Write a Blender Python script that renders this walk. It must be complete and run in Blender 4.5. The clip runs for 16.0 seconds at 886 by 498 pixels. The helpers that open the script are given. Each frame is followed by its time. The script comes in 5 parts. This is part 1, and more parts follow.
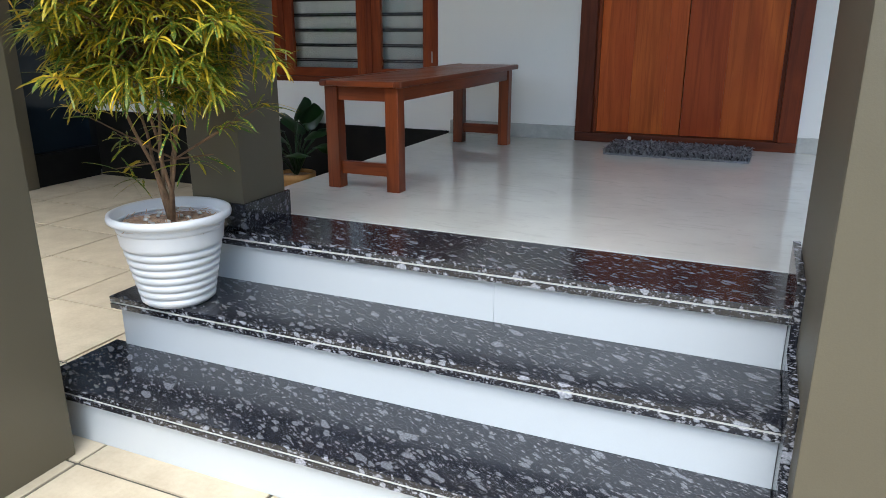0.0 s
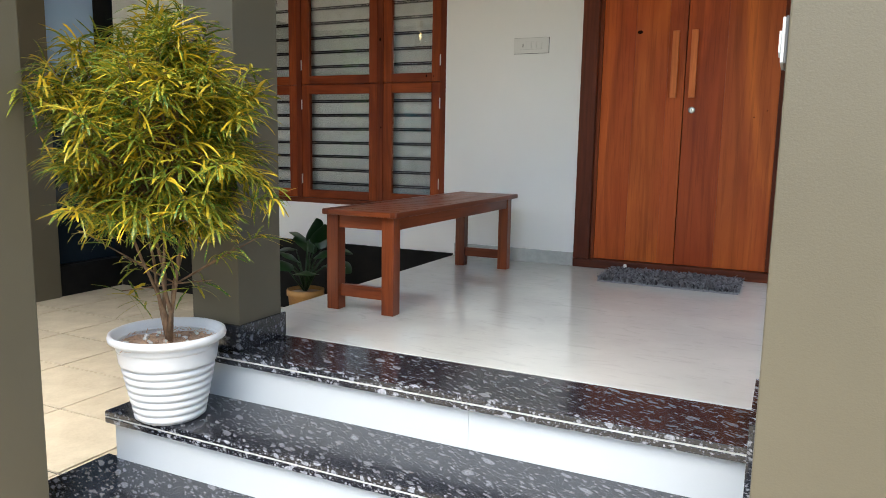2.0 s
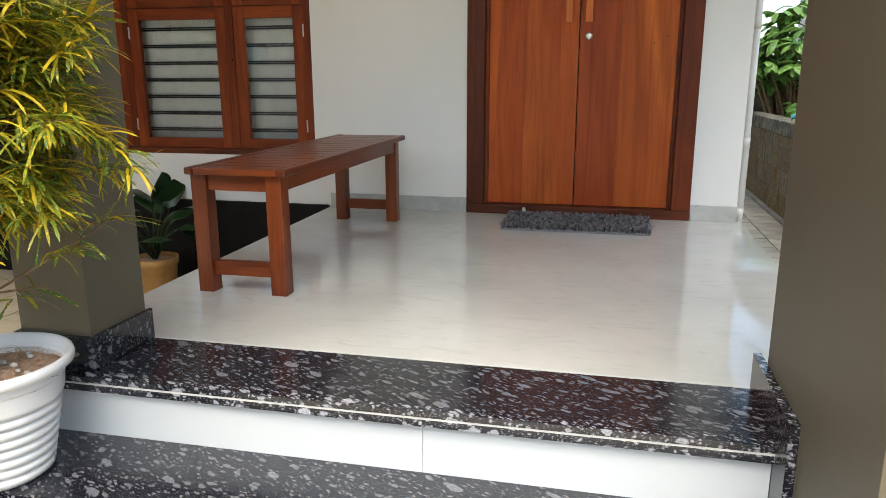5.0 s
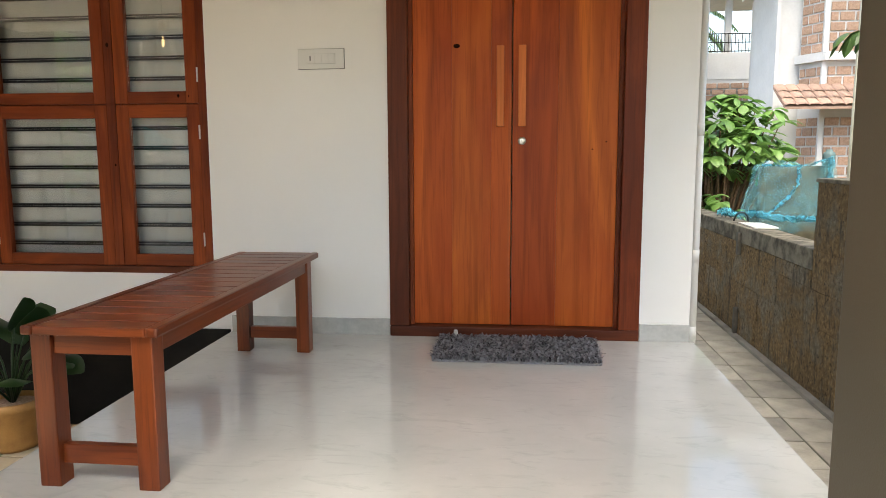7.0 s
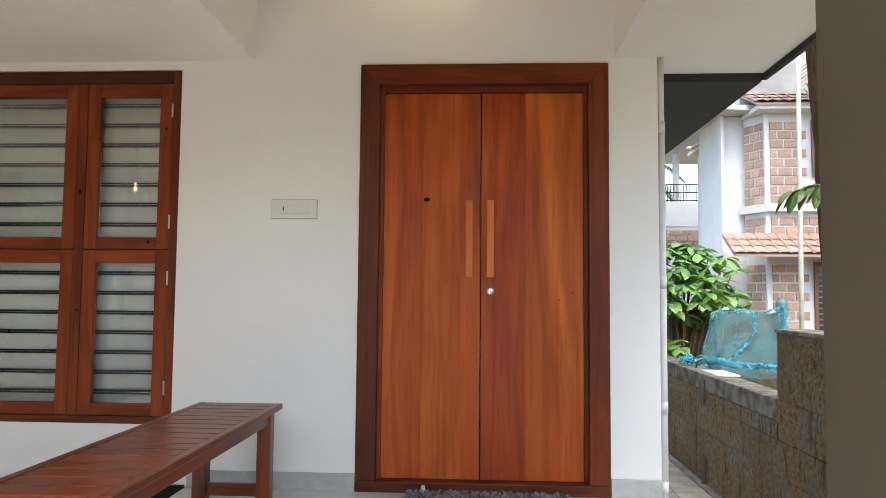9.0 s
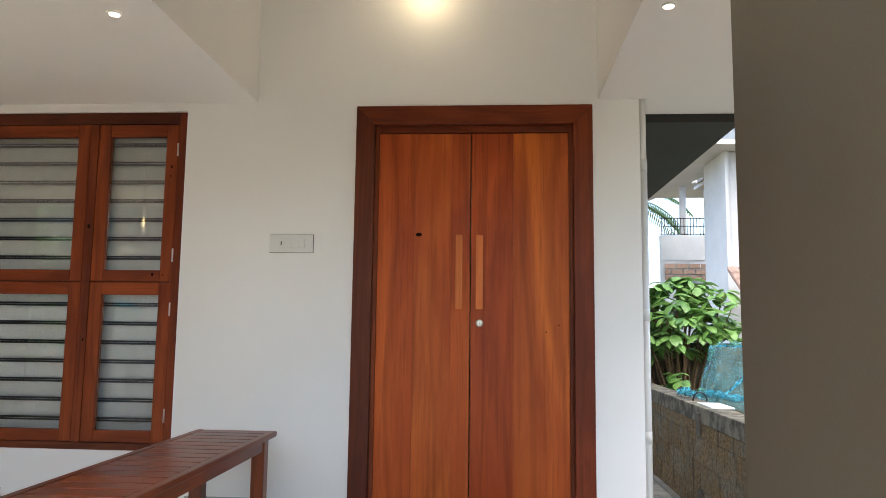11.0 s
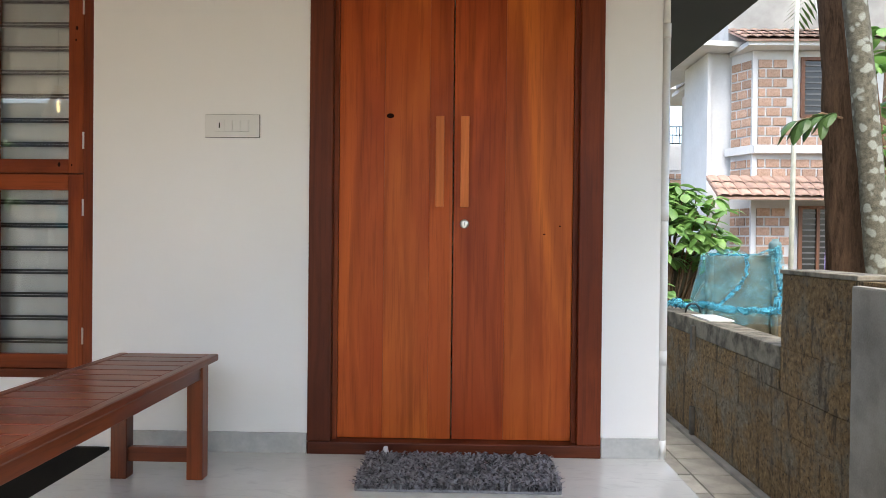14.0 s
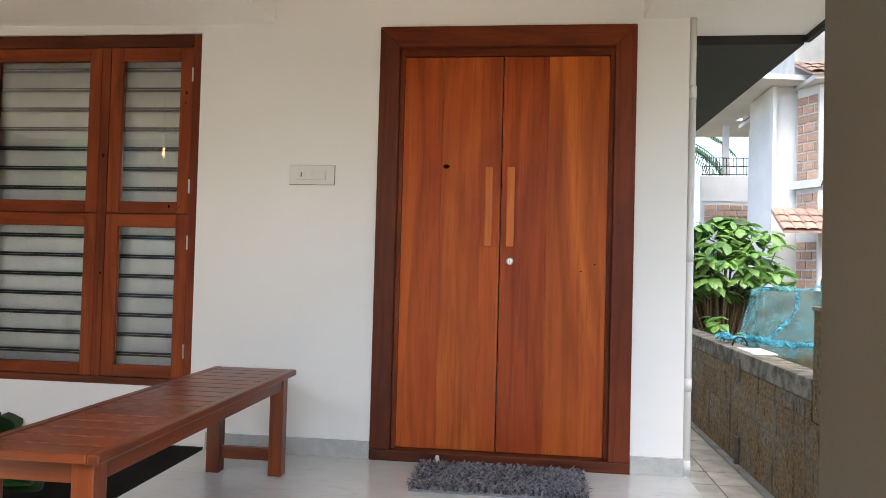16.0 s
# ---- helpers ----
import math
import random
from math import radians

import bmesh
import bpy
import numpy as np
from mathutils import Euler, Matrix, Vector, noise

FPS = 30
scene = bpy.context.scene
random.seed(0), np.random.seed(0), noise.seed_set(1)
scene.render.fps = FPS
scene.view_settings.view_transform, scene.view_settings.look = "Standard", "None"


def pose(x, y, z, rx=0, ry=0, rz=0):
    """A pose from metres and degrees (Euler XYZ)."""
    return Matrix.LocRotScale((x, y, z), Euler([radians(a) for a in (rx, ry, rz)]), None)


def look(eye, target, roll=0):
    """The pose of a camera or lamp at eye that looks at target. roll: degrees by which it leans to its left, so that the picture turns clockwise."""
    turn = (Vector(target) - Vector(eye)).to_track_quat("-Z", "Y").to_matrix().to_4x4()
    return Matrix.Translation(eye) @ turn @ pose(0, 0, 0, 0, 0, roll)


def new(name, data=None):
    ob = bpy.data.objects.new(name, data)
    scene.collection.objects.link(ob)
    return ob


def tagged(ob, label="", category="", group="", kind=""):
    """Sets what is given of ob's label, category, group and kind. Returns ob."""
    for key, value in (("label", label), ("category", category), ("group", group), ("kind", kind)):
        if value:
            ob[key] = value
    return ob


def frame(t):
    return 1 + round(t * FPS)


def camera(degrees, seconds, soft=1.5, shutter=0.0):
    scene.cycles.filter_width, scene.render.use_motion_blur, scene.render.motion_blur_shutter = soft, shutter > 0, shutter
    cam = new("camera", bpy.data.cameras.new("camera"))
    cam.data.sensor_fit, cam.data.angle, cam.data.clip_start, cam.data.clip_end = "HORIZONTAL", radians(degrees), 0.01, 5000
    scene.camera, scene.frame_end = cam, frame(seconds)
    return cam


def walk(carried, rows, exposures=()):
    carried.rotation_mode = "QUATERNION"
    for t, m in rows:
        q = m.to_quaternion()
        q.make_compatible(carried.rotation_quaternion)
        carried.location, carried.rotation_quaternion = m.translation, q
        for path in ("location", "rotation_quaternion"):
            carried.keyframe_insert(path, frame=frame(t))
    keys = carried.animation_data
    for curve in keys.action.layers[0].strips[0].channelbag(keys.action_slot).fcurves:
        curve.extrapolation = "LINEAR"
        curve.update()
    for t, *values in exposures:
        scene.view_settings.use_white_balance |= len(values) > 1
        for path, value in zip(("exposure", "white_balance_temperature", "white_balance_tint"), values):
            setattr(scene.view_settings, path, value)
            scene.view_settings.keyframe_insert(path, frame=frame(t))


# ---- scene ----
cam = camera(63.6, 16.0, soft=0.7)
PATH = [
    (0, (1.03, -4.354, 0.664), (0.26, -2.606, 0.071), -0.1),
    (0.5, (1.158, -4.396, 0.689), (0.255, -2.684, 0.185), -0.1),
    (1, (1.238, -4.418, 0.726), (0.274, -2.716, 0.311), 0.4),
    (1.5, (1.252, -4.422, 0.737), (0.305, -2.693, 0.402), 0.9),
    (2, (1.195, -4.402, 0.747), (0.338, -2.618, 0.458), 1.0),
    (2.5, (1.051, -4.355, 0.766), (0.319, -2.515, 0.486), 1.0),
    (3, (1.018, -4.316, 0.746), (0.363, -2.454, 0.422), 0.8),
    (5.5, (0.745, -3.872, 0.781), (0.353, -1.97, 0.303), 0.0),
    (6, (0.759, -3.722, 0.808), (0.405, -1.8, 0.379), 0.3),
    (6.5, (0.732, -3.603, 0.849), (0.444, -1.653, 0.509), -0.1),
    (7, (0.647, -3.494, 0.896), (0.433, -1.522, 0.640), -0.2),
    (7.5, (0.597, -3.444, 0.913), (0.443, -1.456, 0.751), -0.2),
    (8, (0.580, -3.446, 0.927), (0.470, -1.450, 0.859), 0.1),
    (8.5, (0.570, -3.454, 0.938), (0.479, -1.456, 0.970), 0.3),
    (9, (0.604, -3.501, 0.950), (0.498, -1.508, 1.079), 0.5),
    (11.5, (0.721, -3.638, 0.937), (0.582, -1.655, 1.158), 0.7),
    (12, (0.659, -3.442, 0.92), (0.55, -1.45, 1.056), 0.9),
    (12.5, (0.608, -3.308, 0.924), (0.521, -1.311, 0.99), 1.0),
    (13, (0.609, -3.179, 0.918), (0.53, -1.181, 0.936), 0.8),
    (13.5, (0.618, -3.02, 0.904), (0.558, -1.021, 0.894), 0.7),
    (14, (0.63, -2.989, 0.894), (0.585, -0.989, 0.874), 0.6),
    (14.5, (0.623, -3.126, 0.913), (0.582, -1.126, 0.912), 0.5),
    (15, (0.619, -3.304, 0.931), (0.553, -1.305, 0.966), 0.6),
    (15.5, (0.662, -3.359, 0.944), (0.54, -1.364, 1.0), 1.0),
    (16, (0.729, -3.415, 0.934), (0.498, -1.429, 0.985), 1.5),
]
EXPOSURES = [(0, 1.28, 5900, 3), (1.0, 1.5, 6200, 3), (2.0, 1.76, 6300, 4), (5.5, 1.69, 7000, 4), (7.0, 1.95, 7300, 7), (8.0, 1.98, 6800, 7), (9.0, 2.02, 6450, 7), (11.5, 1.92, 6400, 8), (14, 1.96, 6600, 9), (16, 2.08, 6600, 9)]
walk(cam, [(t, look(eye, target, roll)) for t, eye, target, roll in PATH], EXPOSURES)

# world, sun, lamps
world = bpy.data.worlds.new("sky")
scene.world = world
world.use_nodes = True
wn = world.node_tree
sky = wn.nodes.new("ShaderNodeTexSky")
sky.sky_type = "NISHITA"
sky.sun_disc = False
sky.sun_elevation, sky.sun_rotation = radians(61), radians(178)
sky.air_density, sky.dust_density, sky.ozone_density = 1.0, 3.0, 1.0
wn.links.new(sky.outputs[0], wn.nodes["Background"].inputs[0])
wn.nodes["Background"].inputs[1].default_value = 0.15
sun_data = bpy.data.lights.new("sun", "SUN")
sun_data.energy, sun_data.angle, sun_data.color = 1.5, radians(60), (1.0, 0.975, 0.94)
sun = new("sun", sun_data)
sun.matrix_world = look((0.3, -7.6, 13.8), (0, 0, 0))


# ---------------------------------------------------------------- materials
def material(name):
    m = bpy.data.materials.new(name)
    m.use_nodes = True
    return m, m.node_tree, m.node_tree.nodes["Principled BSDF"]


def node(nt, kind, **values):
    n = nt.nodes.new(kind)
    for k, v in values.items():
        n.inputs[k.replace("_", " ")].default_value = v
    return n


def coords(nt, scale=(1, 1, 1), rot=(0, 0, 0), space="Object"):
    tc = nt.nodes.new("ShaderNodeTexCoord")
    mp = nt.nodes.new("ShaderNodeMapping")
    mp.inputs["Scale"].default_value = scale
    mp.inputs["Rotation"].default_value = rot
    nt.links.new(tc.outputs[space], mp.inputs[0])
    return mp.outputs[0]


def ramp(nt, fac, stops):
    r = nt.nodes.new("ShaderNodeValToRGB")
    e = r.color_ramp.elements
    while len(e) < len(stops):
        e.new(0.5)
    for el, (p, c) in zip(e, stops):
        el.position, el.color = p, (*c, 1)
    nt.links.new(fac, r.inputs[0])
    return r.outputs[0]


def mix(nt, fac, a, b, blend="MIX"):
    m = nt.nodes.new("ShaderNodeMix")
    m.data_type, m.blend_type = "RGBA", blend
    for sock, v in ((m.inputs[0], fac), (m.inputs[6], a), (m.inputs[7], b)):
        if isinstance(v, (int, float)):
            sock.default_value = v
        elif isinstance(v, tuple):
            sock.default_value = (*v, 1)
        else:
            nt.links.new(v, sock)
    return m.outputs[2]


def bump(nt, p, height, strength, distance=0.01):
    b = node(nt, "ShaderNodeBump", Strength=strength, Distance=distance)
    nt.links.new(height, b.inputs["Height"])
    nt.links.new(b.outputs[0], p.inputs["Normal"])


def noise_tex(nt, vec, scale, detail=4.0, rough=0.55):
    n = node(nt, "ShaderNodeTexNoise", Scale=scale, Detail=detail, Roughness=rough)
    nt.links.new(vec, n.inputs["Vector"])
    return n.outputs["Fac"]


def mottled(name, dark, light, scale=6.0, rough=0.6, grain=120.0, bump_strength=0.15, spread=(0.35, 0.65), metal=0.0, random_tint=0.0, coat=0.0):
    """A surface that varies at two scales between two colours."""
    m, nt, p = material(name)
    v = coords(nt)
    a = ramp(nt, noise_tex(nt, v, scale), ((spread[0], dark), (spread[1], light)))
    g = noise_tex(nt, v, grain, 3.0)
    c = mix(nt, 0.25, a, ramp(nt, g, ((0.3, dark), (0.7, light))))
    if random_tint:
        oi = nt.nodes.new("ShaderNodeObjectInfo")
        mr = node(nt, "ShaderNodeMapRange", To_Min=1 - random_tint, To_Max=1 + random_tint)
        nt.links.new(oi.outputs["Random"], mr.inputs[0])
        hs = node(nt, "ShaderNodeHueSaturation")
        nt.links.new(mr.outputs[0], hs.inputs["Value"])
        nt.links.new(c, hs.inputs["Color"])
        c = hs.outputs[0]
    nt.links.new(c, p.inputs["Base Color"])
    p.inputs["Roughness"].default_value = rough
    p.inputs["Metallic"].default_value = metal
    p.inputs["Coat Weight"].default_value = coat
    bump(nt, p, g, bump_strength, 0.004)
    return m


def wood(name, dark, light, along="Z", rough=0.42, scale=1.0, tint=0.12, coat=0.04, relief=0.12, fine_mix=0.30, stretch=0.22, shine=0.3):
    """Varnished timber: long grain along one axis, broad figure and fine pores."""
    m, nt, p = material(name)
    s = {"X": (stretch, 5, 5), "Y": (5, stretch, 5), "Z": (5, 5, stretch)}[along]
    tc = nt.nodes.new("ShaderNodeTexCoord")
    oi = nt.nodes.new("ShaderNodeObjectInfo")
    mul = nt.nodes.new("ShaderNodeVectorMath")
    mul.operation = "SCALE"
    mul.inputs[0].default_value = (13.1, 7.7, 9.3)
    nt.links.new(oi.outputs["Random"], mul.inputs["Scale"])
    add = nt.nodes.new("ShaderNodeVectorMath")
    nt.links.new(tc.outputs["Object"], add.inputs[0])
    nt.links.new(mul.outputs[0], add.inputs[1])
    mp = nt.nodes.new("ShaderNodeMapping")
    mp.inputs["Scale"].default_value = tuple(scale * q for q in s)
    nt.links.new(add.outputs[0], mp.inputs[0])
    v = mp.outputs[0]
    figure = node(nt, "ShaderNodeTexNoise", Scale=1.6, Detail=6.0, Roughness=0.6, Distortion=1.2)
    nt.links.new(v, figure.inputs["Vector"])
    c = ramp(nt, figure.outputs["Fac"], ((0.32, dark), (0.5, tuple(0.35 * p0 + 0.65 * q0 for p0, q0 in zip(dark, light))), (0.66, light)))
    fine = node(nt, "ShaderNodeTexNoise", Scale=11.0, Detail=6.0, Roughness=0.7, Distortion=0.5)
    nt.links.new(v, fine.inputs["Vector"])
    c = mix(nt, fine_mix, c, ramp(nt, fine.outputs["Fac"], ((0.35, tuple(q * 0.55 for q in dark)), (0.62, light))), "MIX")
    mr = node(nt, "ShaderNodeMapRange", To_Min=1 - tint, To_Max=1 + tint)
    nt.links.new(oi.outputs["Random"], mr.inputs[0])
    hs = node(nt, "ShaderNodeHueSaturation")
    nt.links.new(mr.outputs[0], hs.inputs["Value"])
    nt.links.new(c, hs.inputs["Color"])
    nt.links.new(hs.outputs[0], p.inputs["Base Color"])
    p.inputs["Roughness"].default_value = rough
    p.inputs["Coat Weight"].default_value = coat
    p.inputs["Coat Roughness"].default_value = 0.25
    p.inputs["Specular IOR Level"].default_value = shine
    bump(nt, p, fine.outputs["Fac"], relief, 0.002 if relief < 0.5 else 0.02)
    return m


def board_wood(name, dark, light, red, along="Z", rough=0.42, scale=1.0, shine=0.22):
    """Oiled door board: cathedral figure, red heartwood clouds and fine dark pores along one axis."""
    m, nt, p = material(name)
    tc = nt.nodes.new("ShaderNodeTexCoord")
    oi = nt.nodes.new("ShaderNodeObjectInfo")
    mul = nt.nodes.new("ShaderNodeVectorMath")
    mul.operation = "SCALE"
    mul.inputs[0].default_value = (13.1, 7.7, 9.3)
    nt.links.new(oi.outputs["Random"], mul.inputs["Scale"])
    add = nt.nodes.new("ShaderNodeVectorMath")
    nt.links.new(tc.outputs["Object"], add.inputs[0])
    nt.links.new(mul.outputs[0], add.inputs[1])

    def mapped(sx, sz):
        mp = nt.nodes.new("ShaderNodeMapping")
        mp.inputs["Scale"].default_value = tuple(scale * (sz if ax == along else sx) for ax in "XYZ")
        nt.links.new(add.outputs[0], mp.inputs[0])
        return mp.outputs[0]

    figure = node(nt, "ShaderNodeTexNoise", Scale=1.0, Detail=5.0, Roughness=0.55, Distortion=0.8)
    nt.links.new(mapped(4.2, 0.60), figure.inputs["Vector"])
    c = ramp(nt, figure.outputs["Fac"], ((0.30, dark), (0.52, tuple(0.4 * a + 0.6 * b for a, b in zip(dark, light))), (0.70, light)))
    wave = node(nt, "ShaderNodeTexWave", Scale=0.5, Distortion=13.0, Detail=3.0, Detail_Scale=0.8, Detail_Roughness=0.6)
    nt.links.new(mapped(5.0, 0.62), wave.inputs["Vector"])
    c = mix(nt, ramp(nt, wave.outputs["Fac"], ((0.0, (0.34, 0.34, 0.34)), (0.20, (0, 0, 0)))), c, tuple(q * 0.62 for q in dark))
    clouds = noise_tex(nt, mapped(2.6, 0.9), 1.0, 4.0, 0.55)
    c = mix(nt, ramp(nt, clouds, ((0.50, (0, 0, 0)), (0.68, (0.62, 0.62, 0.62)))), c, red)
    pores = node(nt, "ShaderNodeTexNoise", Scale=1.0, Detail=4.0, Roughness=0.7, Distortion=0.2)
    nt.links.new(mapped(70.0, 2.2), pores.inputs["Vector"])
    c = mix(nt, ramp(nt, pores.outputs["Fac"], ((0.36, (0.34, 0.34, 0.34)), (0.50, (0, 0, 0)))), c, tuple(q * 0.5 for q in dark))
    nt.links.new(c, p.inputs["Base Color"])
    r = node(nt, "ShaderNodeMapRange", To_Min=rough - 0.07, To_Max=rough + 0.10)
    nt.links.new(figure.outputs["Fac"], r.inputs[0])
    nt.links.new(r.outputs[0], p.inputs["Roughness"])
    p.inputs["Specular IOR Level"].default_value = shine
    bump(nt, p, pores.outputs["Fac"], 0.10, 0.002)
    return m


def granite(name, gain=1.0):
    """Polished black granite with pale grey clasts."""
    m, nt, p = material(name)
    v = coords(nt, (1, 1, 1), (0, 0, 0.5))
    warp = node(nt, "ShaderNodeTexNoise", Scale=22.0, Detail=4.0)
    nt.links.new(v, warp.inputs["Vector"])
    wv = nt.nodes.new("ShaderNodeVectorMath")
    wv.operation = "MULTIPLY_ADD"
    nt.links.new(warp.outputs["Color"], wv.inputs[0])
    wv.inputs[1].default_value = (0.028, 0.028, 0.028)
    nt.links.new(v, wv.inputs[2])
    squash = nt.nodes.new("ShaderNodeMapping")
    squash.inputs["Scale"].default_value = (0.45, 1.15, 1.0)
    nt.links.new(wv.outputs[0], squash.inputs[0])
    c = (0.009, 0.010, 0.016)
    first = None
    for scale, lo, hi, keep, tone in ((240.0, 0.2, 0.5, 0.45, (0.10, 0.10, 0.11)), (110.0, 0.28, 0.46, 0.58, (0.17, 0.17, 0.185)), (48.0, 0.28, 0.38, 0.58, (0.17, 0.175, 0.195)), (24.0, 0.25, 0.31, 0.70, (0.19, 0.195, 0.22))):
        vor = node(nt, "ShaderNodeTexVoronoi", Scale=scale)
        nt.links.new(squash.outputs[0], vor.inputs["Vector"])
        spot = nt.nodes.new("ShaderNodeMapRange")
        spot.inputs["From Min"].default_value, spot.inputs["From Max"].default_value = lo, hi
        spot.inputs["To Min"].default_value, spot.inputs["To Max"].default_value = 1, 0
        nt.links.new(vor.outputs["Distance"], spot.inputs[0])
        sep = nt.nodes.new("ShaderNodeSeparateColor")
        nt.links.new(vor.outputs["Color"], sep.inputs[0])
        pick = nt.nodes.new("ShaderNodeMath")
        pick.operation = "GREATER_THAN"
        pick.inputs[1].default_value = keep
        nt.links.new(sep.outputs[0], pick.inputs[0])
        mulm = nt.nodes.new("ShaderNodeMath")
        mulm.operation = "MULTIPLY"
        nt.links.new(spot.outputs[0], mulm.inputs[0])
        nt.links.new(pick.outputs[0], mulm.inputs[1])
        tex = noise_tex(nt, v, 160.0, 3.0)
        tone2 = ramp(nt, tex, ((0.3, tuple(q * 0.45 * gain for q in tone)), (0.7, tuple(q * gain for q in tone))))
        c = mix(nt, mulm.outputs[0], c, tone2)
    nt.links.new(c, p.inputs["Base Color"])
    p.inputs["Roughness"].default_value = 0.16
    sm = noise_tex(nt, v, 5.0, 3.0)
    r = node(nt, "ShaderNodeMapRange", To_Min=0.11, To_Max=0.22)
    nt.links.new(sm, r.inputs[0])
    nt.links.new(r.outputs[0], p.inputs["Roughness"])
    p.inputs["IOR"].default_value = 1.62
    return m


def plain(name, colour, rough=0.5, metal=0.0, emit=None, strength=0.0):
    m, nt, p = material(name)
    p.inputs["Base Color"].default_value = (*colour, 1)
    p.inputs["Roughness"].default_value, p.inputs["Metallic"].default_value = rough, metal
    if emit:
        p.inputs["Emission Color"].default_value = (*emit, 1)
        p.inputs["Emission Strength"].default_value = strength
    return m


def polished_floor(name):
    m, nt, p = material(name)
    v = coords(nt)
    cloud = noise_tex(nt, v, 2.2, 6.0, 0.6)
    c = ramp(nt, cloud, ((0.3, (0.475, 0.478, 0.452)), (0.7, (0.575, 0.572, 0.545))))
    vein = node(nt, "ShaderNodeTexNoise", Scale=5.0, Detail=8.0, Roughness=0.62, Distortion=2.0)
    vv = coords(nt, (1, 2.6, 1), (0, 0, 0.5))
    nt.links.new(vv, vein.inputs["Vector"])
    c = mix(nt, ramp(nt, vein.outputs["Fac"], ((0.54, (0, 0, 0)), (0.70, (0.5, 0.5, 0.5)))), c, (0.40, 0.41, 0.385))
    fleck = noise_tex(nt, coords(nt, (1, 2.2, 1), (0, 0, 0.4)), 24.0, 5.0, 0.7)
    c = mix(nt, ramp(nt, fleck, ((0.66, (0, 0, 0)), (0.74, (0.5, 0.5, 0.5)))), c, (0.72, 0.71, 0.68))
    nt.links.new(c, p.inputs["Base Color"])
    r = node(nt, "ShaderNodeMapRange", To_Min=0.03, To_Max=0.08)
    nt.links.new(noise_tex(nt, v, 7.0, 4.0), r.inputs[0])
    nt.links.new(r.outputs[0], p.inputs["Roughness"])
    p.inputs["IOR"].default_value = 1.62
    return m


def leafy(name, a, b, c=None, spots=90.0, rough=0.42):
    m, nt, p = material(name)
    v = coords(nt)
    geo = nt.nodes.new("ShaderNodeNewGeometry")
    base = ramp(nt, geo.outputs["Random Per Island"], ((0.0, a), (0.6, b), (1.0, c or b)))
    sp = noise_tex(nt, v, spots, 3.0)
    if c:
        base = mix(nt, ramp(nt, sp, ((0.56, (0, 0, 0)), (0.63, (0.85, 0.85, 0.85)))), base, c)
    else:
        base = mix(nt, 0.35, base, ramp(nt, sp, ((0.3, a), (0.7, b))))
    nt.links.new(base, p.inputs["Base Color"])
    p.inputs["Roughness"].default_value = rough
    tr = nt.nodes.new("ShaderNodeBsdfTranslucent")
    nt.links.new(base, tr.inputs[0])
    mx = nt.nodes.new("ShaderNodeMixShader")
    mx.inputs[0].default_value = 0.3
    nt.links.new(p.outputs[0], mx.inputs[1])
    nt.links.new(tr.outputs[0], mx.inputs[2])
    nt.links.new(mx.outputs[0], nt.nodes["Material Output"].inputs[0])
    return m


def glass(name, tint=(1, 1, 1), rough=0.0):
    m, nt, p = material(name)
    gl = nt.nodes.new("ShaderNodeBsdfGlossy")
    gl.inputs["Roughness"].default_value = rough
    tr = nt.nodes.new("ShaderNodeBsdfTransparent")
    tr.inputs[0].default_value = (*tint, 1)
    fr = node(nt, "ShaderNodeFresnel", IOR=1.5)
    add = nt.nodes.new("ShaderNodeMath")
    add.inputs[1].default_value = 0.03
    nt.links.new(fr.outputs[0], add.inputs[0])
    mx = nt.nodes.new("ShaderNodeMixShader")
    nt.links.new(add.outputs[0], mx.inputs[0])
    nt.links.new(tr.outputs[0], mx.inputs[1])
    nt.links.new(gl.outputs[0], mx.inputs[2])
    nt.links.new(mx.outputs[0], nt.nodes["Material Output"].inputs[0])
    return m


